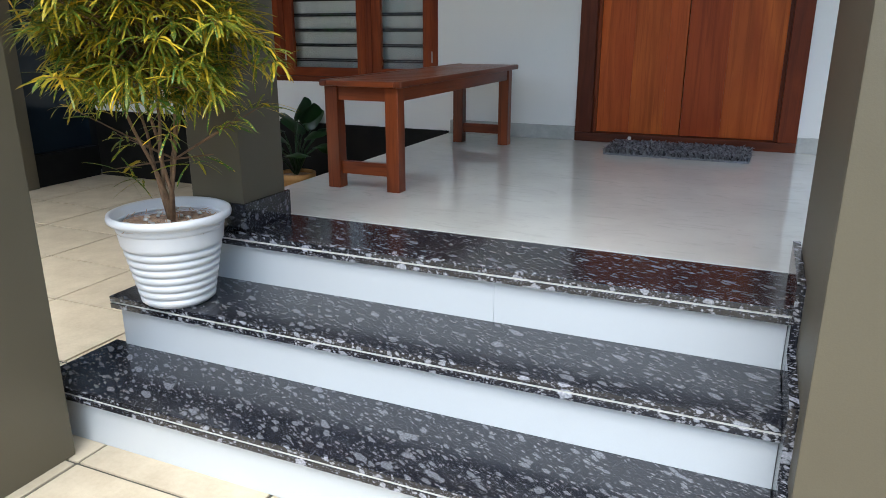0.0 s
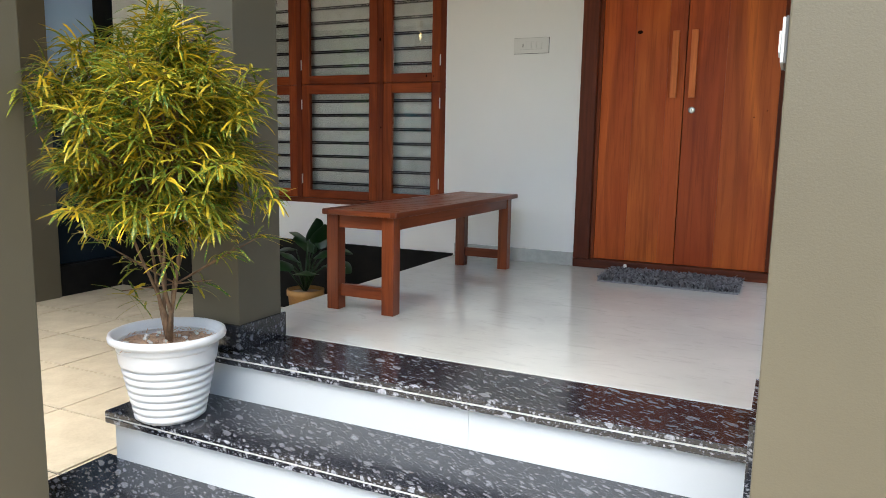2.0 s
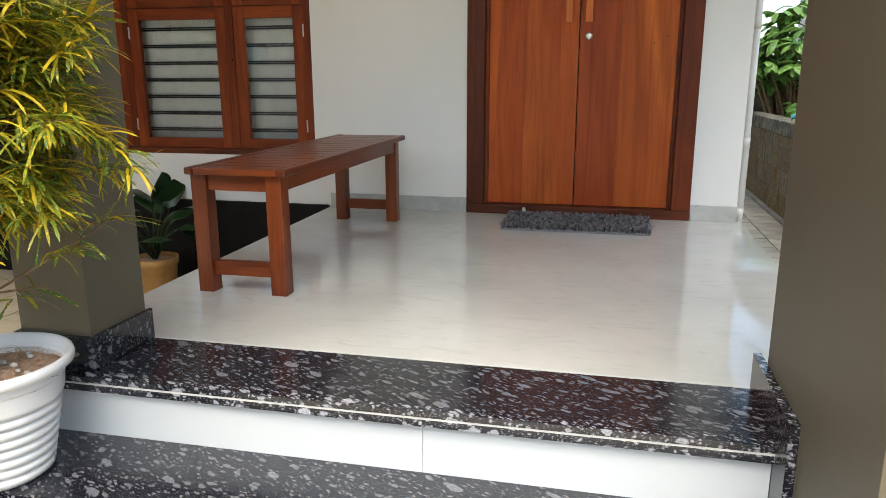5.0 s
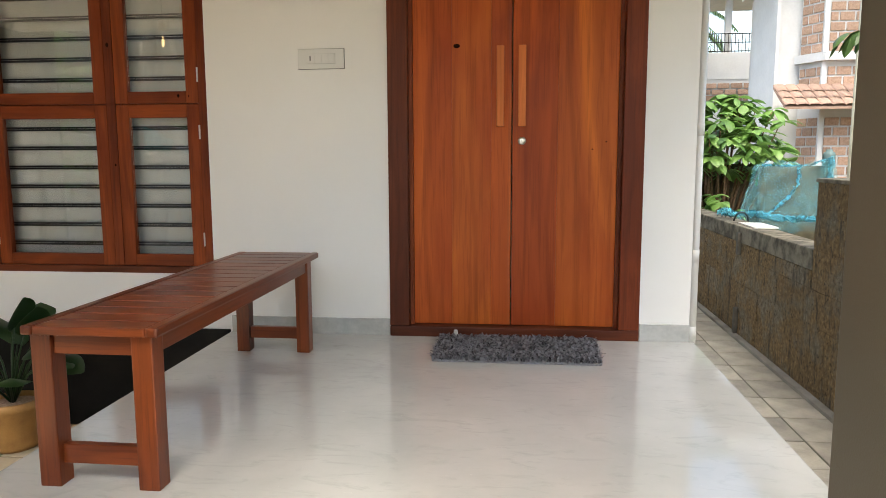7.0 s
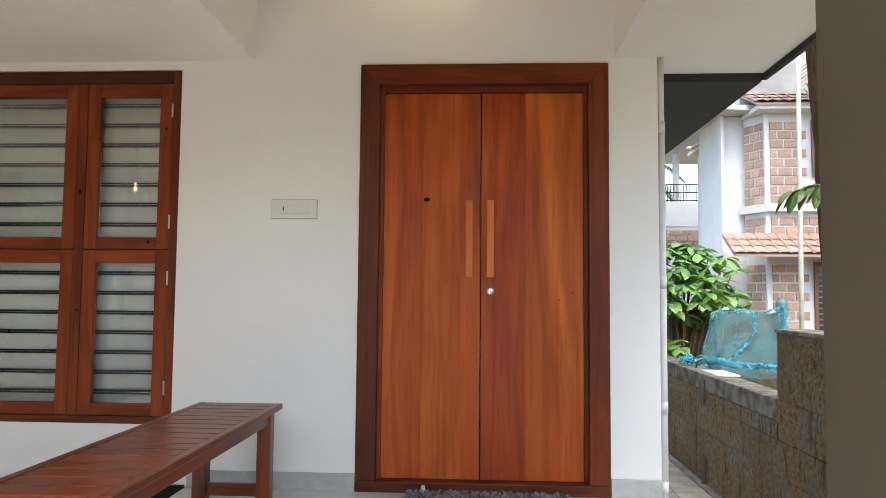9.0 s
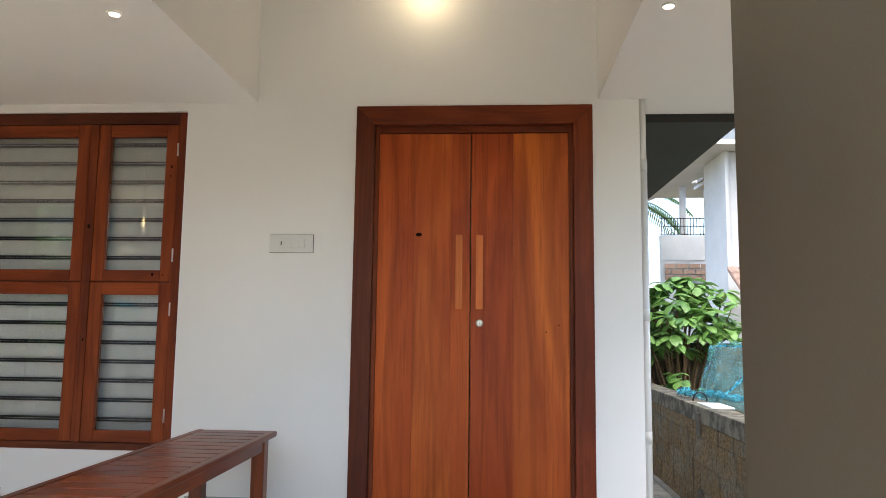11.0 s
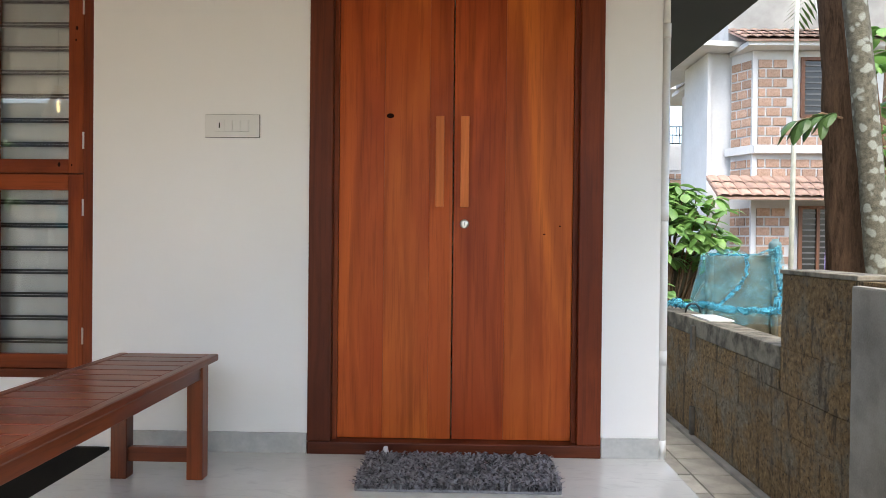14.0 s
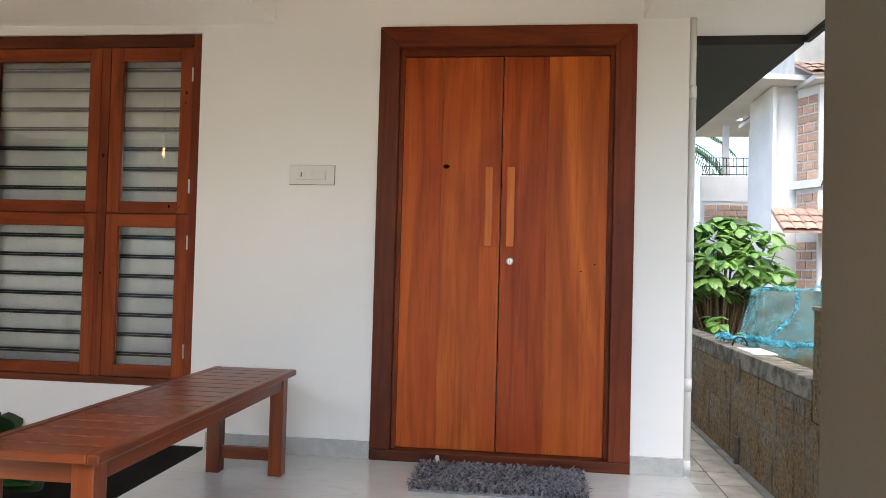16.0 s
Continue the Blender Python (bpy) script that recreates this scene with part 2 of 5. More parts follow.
def rough_block(name):
    """Weathered laterite: each block its own brown, grey cement smears, deep pits, moss and drip stains."""
    m, nt, p = material(name)
    v = coords(nt)
    oi = nt.nodes.new("ShaderNodeObjectInfo")
    brown = ramp(nt, noise_tex(nt, v, 34.0, 8.0, 0.78), ((0.36, (0.085, 0.053, 0.023)), (0.50, (0.19, 0.122, 0.053)), (0.66, (0.33, 0.23, 0.112))))
    grey = ramp(nt, noise_tex(nt, v, 26.0, 7.0, 0.75), ((0.36, (0.080, 0.069, 0.049)), (0.64, (0.25, 0.222, 0.168))))
    own = node(nt, "ShaderNodeMapRange", To_Min=-0.09, To_Max=0.0)
    nt.links.new(oi.outputs["Random"], own.inputs[0])
    cloud = nt.nodes.new("ShaderNodeMath")
    nt.links.new(noise_tex(nt, v, 3.4, 6.0, 0.68), cloud.inputs[0])
    nt.links.new(own.outputs[0], cloud.inputs[1])
    c = mix(nt, ramp(nt, cloud.outputs[0], ((0.42, (0, 0, 0)), (0.56, (0.85, 0.85, 0.85)))), brown, grey)
    tone = node(nt, "ShaderNodeMapRange", To_Min=1.0, To_Max=1.28)
    nt.links.new(oi.outputs["Random"], tone.inputs[0])
    hs = node(nt, "ShaderNodeHueSaturation")
    nt.links.new(tone.outputs[0], hs.inputs["Value"])
    nt.links.new(c, hs.inputs["Color"])
    c = hs.outputs[0]
    drip = noise_tex(nt, coords(nt, (1, 7, 1.4)), 2.2, 6.0, 0.7)
    c = mix(nt, ramp(nt, drip, ((0.54, (0, 0, 0)), (0.63, (0.7, 0.7, 0.7)))), c, (0.038, 0.032, 0.022))
    pits = noise_tex(nt, v, 40.0, 7.0, 0.8)
    c = mix(nt, ramp(nt, pits, ((0.38, (0.95, 0.95, 0.95)), (0.45, (0, 0, 0)))), c, (0.028, 0.020, 0.012))
    nt.links.new(c, p.inputs["Base Color"])
    p.inputs["Roughness"].default_value = 0.95
    bump(nt, p, pits, 1.0, 0.02)
    return m


WHITE = mottled("white_wall_paint", (0.815, 0.81, 0.795), (0.85, 0.848, 0.835), 1.6, 0.62, 260.0, 0.10, (0.3, 0.7))
CEIL = mottled("ceiling_paint", (0.85, 0.845, 0.83), (0.88, 0.875, 0.86), 1.2, 0.7, 200.0, 0.05, (0.3, 0.7))
OLIVE = mottled("olive_brown_paint", (0.100, 0.085, 0.055), (0.118, 0.101, 0.066), 2.0, 0.5, 300.0, 0.12, (0.3, 0.7))
BLACK = mottled("black_plinth_paint", (0.006, 0.006, 0.006), (0.014, 0.013, 0.012), 5.0, 0.6, 150.0, 0.1)
BLACK.node_tree.nodes["Principled BSDF"].inputs["Specular IOR Level"].default_value = 0.15
RISER = mottled("white_riser_tile", (0.52, 0.545, 0.565), (0.57, 0.595, 0.615), 1.4, 0.18, 300.0, 0.0, (0.3, 0.7))
FLOOR = polished_floor("polished_marble_floor")
GRANITE = granite("black_speckled_granite", 0.95)
GRANITE_EDGE = granite("sawn_granite_edge", 2.2)
GROOVE = mottled("pale_groove_strip", (0.50, 0.49, 0.47), (0.62, 0.61, 0.58), 20.0, 0.5)
SKIRT = mottled("grey_marble_skirting", (0.36, 0.37, 0.36), (0.52, 0.52, 0.50), 7.0, 0.25, 60.0, 0.0)
TEAK = board_wood("teak_door_boards", (0.29, 0.043, 0.009), (0.60, 0.126, 0.020), (0.32, 0.036, 0.008))
TEAK_RED = board_wood("teak_red_board", (0.25, 0.036, 0.008), (0.54, 0.102, 0.017), (0.28, 0.031, 0.007))
TEAK_GOLD = board_wood("teak_golden_board", (0.33, 0.058, 0.011), (0.66, 0.165, 0.024), (0.37, 0.050, 0.010))
TEAK_FRAME = board_wood("teak_frame_upright", (0.115, 0.02, 0.006), (0.25, 0.05, 0.013), (0.1, 0.016, 0.005), "Z", 0.42, 1.5)
TEAK_FRAME_X = board_wood("teak_frame_level", (0.1, 0.018, 0.006), (0.23, 0.045, 0.012), (0.07, 0.012, 0.004), "X", 0.42, 1.5)
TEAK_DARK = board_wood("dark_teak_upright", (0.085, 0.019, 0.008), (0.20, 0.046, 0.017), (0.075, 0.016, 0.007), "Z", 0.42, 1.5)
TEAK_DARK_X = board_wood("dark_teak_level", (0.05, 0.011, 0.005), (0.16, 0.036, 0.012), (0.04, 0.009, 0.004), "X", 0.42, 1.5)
TEAK_PALE = wood("pale_teak_handle", (0.60, 0.165, 0.048), (0.74, 0.23, 0.075), shine=0.1, coat=0.0)
SASH = board_wood("sash_upright", (0.15, 0.027, 0.007), (0.33, 0.068, 0.015), (0.14, 0.021, 0.006), "Z", 0.42, 1.5)
SASH_X = board_wood("sash_level", (0.15, 0.027, 0.007), (0.33, 0.068, 0.015), (0.14, 0.021, 0.006), "X", 0.42, 1.5)
BENCH_X = board_wood("bench_wood_cross", (0.085, 0.017, 0.005), (0.25, 0.055, 0.013), (0.075, 0.013, 0.004), "X", 0.32, 1.6, 0.4)
BENCH_Y = board_wood("bench_wood_long", (0.085, 0.017, 0.005), (0.25, 0.055, 0.013), (0.075, 0.013, 0.004), "Y", 0.32, 1.6, 0.4)
BENCH_Z = board_wood("bench_wood_upright", (0.085, 0.017, 0.005), (0.25, 0.055, 0.013), (0.075, 0.013, 0.004), "Z", 0.32, 1.6, 0.4)
KNOT = mottled("dark_knot", (0.006, 0.003, 0.002), (0.03, 0.008, 0.004), 90.0, 0.9)
KNOT.node_tree.nodes["Principled BSDF"].inputs["Specular IOR Level"].default_value = 0.05
PLASTIC = mottled("white_plastic", (0.70, 0.705, 0.72), (0.74, 0.745, 0.76), 3.0, 0.35, 200.0, 0.02)
SWITCH = plain("switch_plastic", (0.72, 0.72, 0.70), 0.3)
PVC_PALE = plain("pale_grey_seam", (0.42, 0.42, 0.41), 0.4)
GREY = plain("dark_grey_rim", (0.12, 0.12, 0.12), 0.4)
CHROME = plain("brushed_steel", (0.62, 0.61, 0.58), 0.28, 1.0)
BRASS = plain("brass", (0.55, 0.38, 0.14), 0.3, 1.0)
IRON = plain("black_iron_bar", (0.012, 0.012, 0.012), 0.35, 0.3)
CURTAIN = mottled("pale_blind", (0.80, 0.83, 0.78), (0.86, 0.89, 0.84), 3.0, 0.8, 90.0, 0.1)
GLASS = glass("window_glass")
# blue glass in two tones: shade and sky brightness put into the colour
GLASS_SHADED = plain("shaded_blue_glass", (0.012, 0.020, 0.030), 0.06)
GLASS_SKYLIT = plain("skylit_blue_glass", (0.34, 0.50, 0.76), 0.12)
MAT = leafy("grey_shag", (0.006, 0.006, 0.008), (0.34, 0.34, 0.37), None, 70.0, 0.95)
SOIL = mottled("dry_soil", (0.22, 0.13, 0.085), (0.50, 0.36, 0.26), 60.0, 0.95, 250.0, 0.6)
PORCH = mottled("beige_stone_tile", (0.43, 0.355, 0.25), (0.60, 0.52, 0.39), 6.0, 0.55, 60.0, 0.35, (0.3, 0.7), 0, 0.07)
PATHTILE = mottled("grey_path_tile", (0.20, 0.19, 0.165), (0.42, 0.395, 0.34), 5.0, 0.5, 130.0, 0.25, (0.32, 0.64), 0, 0.2)
JOINT = mottled("tile_joint", (0.07, 0.065, 0.05), (0.12, 0.11, 0.09), 20.0, 0.9)
EARTH = mottled("garden_earth", (0.09, 0.06, 0.035), (0.15, 0.13, 0.06), 2.0, 0.95, 30.0, 0.6)
BLOCK = rough_block("weathered_block")
CEMENT = mottled("grey_cement", (0.15, 0.142, 0.125), (0.30, 0.29, 0.265), 5.0, 0.9, 110.0, 0.5, (0.3, 0.7))
CAPPING = mottled("weathered_cement_cap", (0.05, 0.044, 0.031), (0.24, 0.215, 0.165), 9.0, 0.95, 60.0, 0.9, (0.40, 0.62))
PVC = plain("white_pvc", (0.70, 0.70, 0.68), 0.35)
PVC_GREY = mottled("grey_pvc", (0.05, 0.045, 0.035), (0.10, 0.09, 0.075), 20.0, 0.6)
EAVE = mottled("dark_eave_paint", (0.017, 0.0165, 0.0145), (0.028, 0.027, 0.024), 3.0, 0.7)
TERRA = mottled("ochre_clay_pot", (0.34, 0.17, 0.055), (0.47, 0.26, 0.085), 12.0, 0.6, 120.0, 0.3)
CROTON = leafy("croton_leaf", (0.05, 0.135, 0.022), (0.22, 0.25, 0.024), (0.72, 0.49, 0.03), 170.0)
BARK = mottled("grey_brown_bark", (0.11, 0.064, 0.034), (0.25, 0.155, 0.09), 30.0, 0.9, 150.0, 0.6)
BIGLEAF = leafy("dark_glossy_leaf", (0.014, 0.040, 0.016), (0.030, 0.075, 0.026), None, 12.0, 0.3)
LAMP_GLOW = plain("warm_lamp", (1, 0.8, 0.5), 0.3, 0, (1.0, 0.70, 0.32), 2.6)
SPOT_GLOW = plain("warm_spot", (1, 0.9, 0.8), 0.3, 0, (1.0, 0.86, 0.68), 14.0)


# ---------------------------------------------------------------- mesh helpers
def mesh_object(name, bm, mat, smooth=False):
    me = bpy.data.meshes.new(name)
    bm.to_mesh(me)
    bm.free()
    for mt in (mat if isinstance(mat, (list, tuple)) else (mat,)):
        me.materials.append(mt)
    if smooth:
        for poly in me.polygons:
            poly.use_smooth = True
    return new(name, me)


def part(name, bm, mat, parent=None, label="", smooth=False):
    ob = mesh_object(name, bm, mat, smooth)
    if parent is not None:
        ob.parent = parent
        ob.matrix_parent_inverse = parent.matrix_world.inverted()
    if label:
        tagged(ob, label)
    return ob


def thing(name, at, label, category, group="", kind=""):
    ob = new(name)
    ob.empty_display_size = 0.1
    ob.location = at
    bpy.context.view_layer.update()
    return tagged(ob, label, category, group, kind)


def box(bm, x0, x1, y0, y1, z0, z1, bevel=0.0, m=None):
    made = bmesh.ops.create_cube(bm, size=1.0)["verts"]
    t = Matrix.Translation(((x0 + x1) / 2, (y0 + y1) / 2, (z0 + z1) / 2)) @ Matrix.Diagonal((x1 - x0, y1 - y0, z1 - z0, 1))
    bmesh.ops.transform(bm, matrix=(m @ t if m else t), verts=made)
    if bevel:
        edges = list({e for v in made for e in v.link_edges})
        bmesh.ops.bevel(bm, geom=edges, offset=bevel, segments=2, profile=0.6, affect="EDGES")
    return bm


def slab(x0, x1, y0, y1, z0, z1, bevel=0.0, m=None):
    return box(bmesh.new(), x0, x1, y0, y1, z0, z1, bevel, m)


def cyl(bm, a, b, r0, r1=None, seg=16):
    a, b = Vector(a), Vector(b)
    r1 = r0 if r1 is None else r1
    q = (b - a).to_track_quat("Z", "Y").to_matrix().to_4x4()
    bmesh.ops.create_cone(bm, cap_ends=True, segments=seg, radius1=r0, radius2=r1, depth=(b - a).length, matrix=Matrix.Translation((a + b) / 2) @ q)
    return bm


def lathe(bm, profile, seg=40, centre=(0, 0, 0), cap_start=False, cap_end=False):
    rings = []
    for r, z in profile:
        rings.append([bm.verts.new((centre[0] + r * math.cos(2 * math.pi * k / seg), centre[1] + r * math.sin(2 * math.pi * k / seg), centre[2] + z)) for k in range(seg)])
    for a, b in zip(rings, rings[1:]):
        for k in range(seg):
            bm.faces.new((a[k], a[(k + 1) % seg], b[(k + 1) % seg], b[k]))
    if cap_start:
        bm.faces.new(reversed(rings[0]))
    if cap_end:
        bm.faces.new(rings[-1])
    return bm


def tube(bm, points, radii, seg=8):
    """A round limb along points with a radius at each."""
    points = [Vector(p) for p in points]
    rings = []
    for i, p in enumerate(points):
        d = (points[min(i + 1, len(points) - 1)] - points[max(i - 1, 0)]).normalized()
        u = d.cross(Vector((0.31, 0.95, 0.05))).normalized()
        w = d.cross(u)
        rings.append([bm.verts.new(p + radii[i] * (math.cos(2 * math.pi * k / seg) * u + math.sin(2 * math.pi * k / seg) * w)) for k in range(seg)])
    for a, b in zip(rings, rings[1:]):
        for k in range(seg):
            bm.faces.new((a[k], a[(k + 1) % seg], b[(k + 1) % seg], b[k]))
    bm.faces.new(rings[-1])
    bm.faces.new(list(reversed(rings[0])))
    return bm


def strip_leaf(bm, base, way, droop, length, width, steps=3, fold=0.0):
    """A leaf: a strip that bends down under gravity, widest past its middle, tapered to its tip."""
    way = Vector(way).normalized()
    side = way.cross(Vector((0, 0, 1)))
    if side.length < 0.05:
        side = Vector((1, 0, 0))
    side.normalize()
    side = (side + Vector((0, 0, random.uniform(-0.5, 0.5)))).normalized()
    p, d = Vector(base), way.copy()
    rows = []
    for i in range(steps + 1):
        s = i / steps
        w = width * (0.25 + 1.1 * math.sin(math.pi * min(1, s * 0.92 + 0.06))) * 0.5
        if i == steps:
            w = width * 0.06
        n = d.cross(side)
        rows.append((bm.verts.new(p - side * w + n * fold * w), bm.verts.new(p), bm.verts.new(p + side * w + n * fold * w)) if fold else (bm.verts.new(p - side * w), bm.verts.new(p + side * w)))
        p = p + d * (length / steps)
        d = (d + Vector((0, 0, -droop))).normalized()
    for a, b in zip(rows, rows[1:]):
        for k in range(len(a) - 1):
            bm.faces.new((a[k], a[k + 1], b[k + 1], b[k]))


# ---------------------------------------------------------------- structure of the veranda
Z1, Z2, GROUND = -0.175, -0.350, -0.530
TOP = 2.13

# front wall of the house with its two openings; a plain wall above runs up inside the ceiling well
bm = bmesh.new()
for x0, x1, z0, z1 in ((-4.05, -2.655, GROUND, 3.2), (-2.655, -0.92, GROUND, 0.30), (-2.655, -0.92, 2.085, 3.2), (-0.92, 0.0, GROUND, 3.2), (0.0, 1.226, 2.10, 3.2), (0.0, 1.226, GROUND, -0.002), (1.226, 1.466, GROUND, 3.2)):
    box(bm, x0, x1, 0.0, 0.23, z0, z1)
wall_north = tagged(mesh_object("wall_north", bm, WHITE), "smooth white painted front wall of the house", "wall", "", "structure")
wall_east = tagged(mesh_object("wall_east", slab(1.30, 1.466, 0.23, 9.0, GROUND, 3.2), WHITE), "white painted side wall along the passage", "wall", "", "structure")

# floor slab of the veranda
bm = slab(-0.84, 1.49, -2.213, 0.0, -0.50, 0.0, 0.003)
box(bm, 1.226, 1.49, 0.0, 0.02, -0.5, -0.001)
floor = tagged(mesh_object("floor", bm, FLOOR), "polished cream marble veranda floor with faint veins", "floor", "", "structure")

# black plinth under the window wall
plinth = tagged(mesh_object("plinth", slab(-4.05, -0.842, -0.022, -0.001, GROUND, 0.012, 0.003), BLACK), "black painted plinth under the window wall", "plinth", "", "structure")

# steps: risers and treads with sawn, grooved edges
steps_set = thing("entrance_steps", (0.2, -3.0, GROUND), "three wide entrance steps with black granite treads and white risers", "steps", "", "structure")
for k, (zt, nose, left, back) in enumerate(((0.0, -2.515, -0.80, -2.214), (Z1, -2.790, -0.855, -2.48), (Z2, -3.070, -0.89, -2.755))):
    zb = (Z1, Z2, GROUND)[k]
    part("tread", slab(left, 1.154, nose + 0.004, back, zt - 0.018, zt - (0.0 if k else 0.0015), 0.002), GRANITE, steps_set)
    for z0, z1, mat, off in ((zt - 0.0178, zt - 0.001, GRANITE_EDGE, 0.0), (zt - 0.024, zt - 0.018, GROOVE, 0.0025), (zt - 0.042, zt - 0.024, GRANITE_EDGE, 0.0)):
        part("nosing", slab(left, 1.154, nose + off, nose + 0.030, z0, z1, 0.0015 if not off else 0), mat, steps_set)
        part("nosing", slab(left, left + 0.0035, nose + 0.0305, back, z0, z1), mat, steps_set)
    joints = (left + 0.022, 0.374, 1.154) if k == 0 else (left + 0.022, 1.154)
    for x0, x1 in zip(joints, joints[1:]):
        part("riser", slab(x0 + 0.0004, x1 - 0.0004, nose + 0.022, nose + 0.24, zb, zt - 0.042, 0.0006), RISER, steps_set, "glossy white tiled riser")

# grey marble skirting
for x0, x1 in ((-0.83, -0.002), (1.229, 1.467)):
    bm = slab(x0, x1, -0.012, -0.0005, 0.0, 0.085, 0.002)
    tagged(mesh_object("baseboard", bm, SKIRT), "low grey marble skirting at the wall foot", "skirting", "", "structure")


# pillars
def pillar(x0, x1, y0, y1, z0, z1, label):
    return tagged(mesh_object("pillar", slab(x0, x1, y0, y1, z0, z1, 0.004), OLIVE), label, "pillar", "porch pillars", "structure")


pillar_a = pillar(-0.765, -0.543, -2.462, -2.228, 0.0, TOP + 0.02, "square olive brown pillar on the granite top step")
for n, (x0, x1, y0, y1) in enumerate(((-0.779, -0.531, -2.476, -2.4625), (-0.779, -0.766, -2.462, -2.2), (-0.5425, -0.531, -2.462, -2.213))):
    part("skirting", slab(x0, x1, y0, y1, 0.0, 0.092, 0.002), GRANITE, pillar_a, "black granite skirting piece")
pillar_b = pillar(-1.10, -0.69, -3.62, -3.12, GROUND, TOP - 0.001, "square olive brown porch pillar on the paving")
pillar_c = pillar(1.174, 1.48, -2.985, -2.272, GROUND, TOP + 0.02, "deep olive brown pillar beside the steps")
for y0, y1, z0, z1 in ((-2.59, -2.205, -0.17, 0.088), (-2.868, -2.5905, -0.345, -0.085), (-3.07, -2.8685, -0.52, -0.262)):
    part("skirting", slab(1.1545, 1.1737, y0, y1, z0, z1, 0.0015), GRANITE, pillar_c, "black granite stair skirting with sawn pale edge")
    part("skirting", slab(1.1542, 1.1739, y0, y1, z1 + 0.0004, z1 + 0.003), GRANITE_EDGE, pillar_c)
    part("skirting", slab(1.1542, 1.1739, y0 - 0.003, y0 - 0.0004, z0, z1), GRANITE_EDGE, pillar_c)

# ceiling with its raised well over the door
bm = bmesh.new()
WX0, WX1, WY0 = -0.54, 1.255, -2.0
for x0, x1, y0, y1 in ((-4.6, -0.7, -3.2, 0.0), (-0.7, WX0, -3.2, 0.0), (WX1, 2.08, -3.2, 0.0), (WX0, WX1, -3.2, WY0), (1.467, 2.08, 0.0, 0.27)):
    box(bm, x0, x1, y0, y1, TOP, TOP + 0.12)
for x0, x1, y0, y1 in ((WX0 - 0.1, WX0, WY0, 0.0), (WX1, WX1 + 0.1, WY0, 0.0), (WX0 - 0.1, WX1 + 0.1, WY0 - 0.1, WY0)):
    box(bm, x0, x1, y0, y1, TOP + 0.12, 3.2)
box(bm, WX0 - 0.1, WX1 + 0.1, WY0 - 0.1, 0.23, 3.2, 3.3)
tagged(mesh_object("ceiling", bm, CEIL), "white porch ceiling with a raised well above the door", "ceiling", "", "structure")

# dark eave over the side passage and the trim along the ceiling's edge
tagged(mesh_object("eave", slab(1.467, 2.075, 0.275, 9.0, 2.085, 2.2, 0.004), EAVE), "dark painted eave over the side passage", "eave", "", "structure")
tagged(mesh_object("trim", slab(2.0805, 2.11, -3.2, 0.30, 2.10, 2.26, 0.003), EAVE), "dark trim along the ceiling edge", "trim", "", "structure")
tagged(mesh_object("roof", slab(-5.0, 2.1, -2.1, 9.0, 3.31, 3.45), CEMENT), "flat cement roof slab over the porch and house", "roof", "", "structure")

# dark tinted side window at the far end of the porch, sky brightness painted into its top
west = thing("window_2", (-4.1, -0.5, GROUND), "dark tinted porch window with a black frame and base", "window", "", "structure")
part("base", slab(-4.25, -4.05, -0.62, -0.03, GROUND, -0.28, 0.004), BLACK, west)
# the dark to pale step between the panes is painted light
part("pane", slab(-4.13, -4.115, -0.62, -0.03, -0.275, 1.16), GLASS_SHADED, west, "lower blue pane, coloured dark as if in shade")
part("pane", slab(-4.13, -4.115, -0.62, -0.14, 1.20, 2.1), GLASS_SKYLIT, west, "upper blue pane, coloured pale as if lit by the sky")
part("window_frame", slab(-4.14, -4.10, -0.62, -0.03, 1.161, 1.199), BLACK, west)
part("window_frame", slab(-4.14, -4.10, -0.139, -0.03, 1.20, 2.1), BLACK, west)
tagged(mesh_object("wall_west", slab(-4.5, -4.26, -3.7, 0.23, GROUND, 3.2), BLACK), "black wall at the far end of the porch", "wall", "", "structure")
pillar(-4.25, -4.03, -0.90, -0.63, GROUND, TOP + 0.02, "dark olive pillar beside the tinted window")


# ---------------------------------------------------------------- door
door = thing("door_1", (0.613, 0.03, 0.0), "closed double front door of orange teak boards in a dark teak frame", "door", "", "structure")


def mitred(outline, y0, y1, bevel=0.003):
    """A frame member: an outline in x and z, y0 to y1 deep."""
    bm = bmesh.new()
    front = [bm.verts.new((x, y0, z)) for x, z in outline]
    back = [bm.verts.new((x, y1, z)) for x, z in outline]
    bm.faces.new(front)
    bm.faces.new(back[::-1])
    for k in range(len(outline)):
        n = (k + 1) % len(outline)
        bm.faces.new((front[n], front[k], back[k], back[n]))
    bmesh.ops.bevel(bm, geom=bm.edges[:], offset=bevel, segments=2, profile=0.6, affect="EDGES")
    bmesh.ops.recalc_face_normals(bm, faces=bm.faces)
    return bm


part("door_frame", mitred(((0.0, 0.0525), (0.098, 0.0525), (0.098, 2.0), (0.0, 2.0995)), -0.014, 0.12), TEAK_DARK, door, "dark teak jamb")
part("door_frame", mitred(((1.128, 0.0525), (1.226, 0.0525), (1.226, 2.0995), (1.128, 2.0)), -0.014, 0.12), TEAK_FRAME, door, "dark teak jamb")
part("door_frame", mitred(((0.0007, 2.10), (0.0985, 2.0005), (1.1275, 2.0005), (1.2253, 2.10)), -0.0145, 0.12), TEAK_FRAME_X, door, "dark teak head")
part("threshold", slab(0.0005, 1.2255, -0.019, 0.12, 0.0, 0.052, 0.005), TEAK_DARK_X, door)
for x0, x1 in ((0.0985, 0.117), (1.109, 1.1275)):
    part("door_stop", slab(x0, x1, 0.028, 0.11, 0.0525, 1.9995), TEAK_FRAME, door)
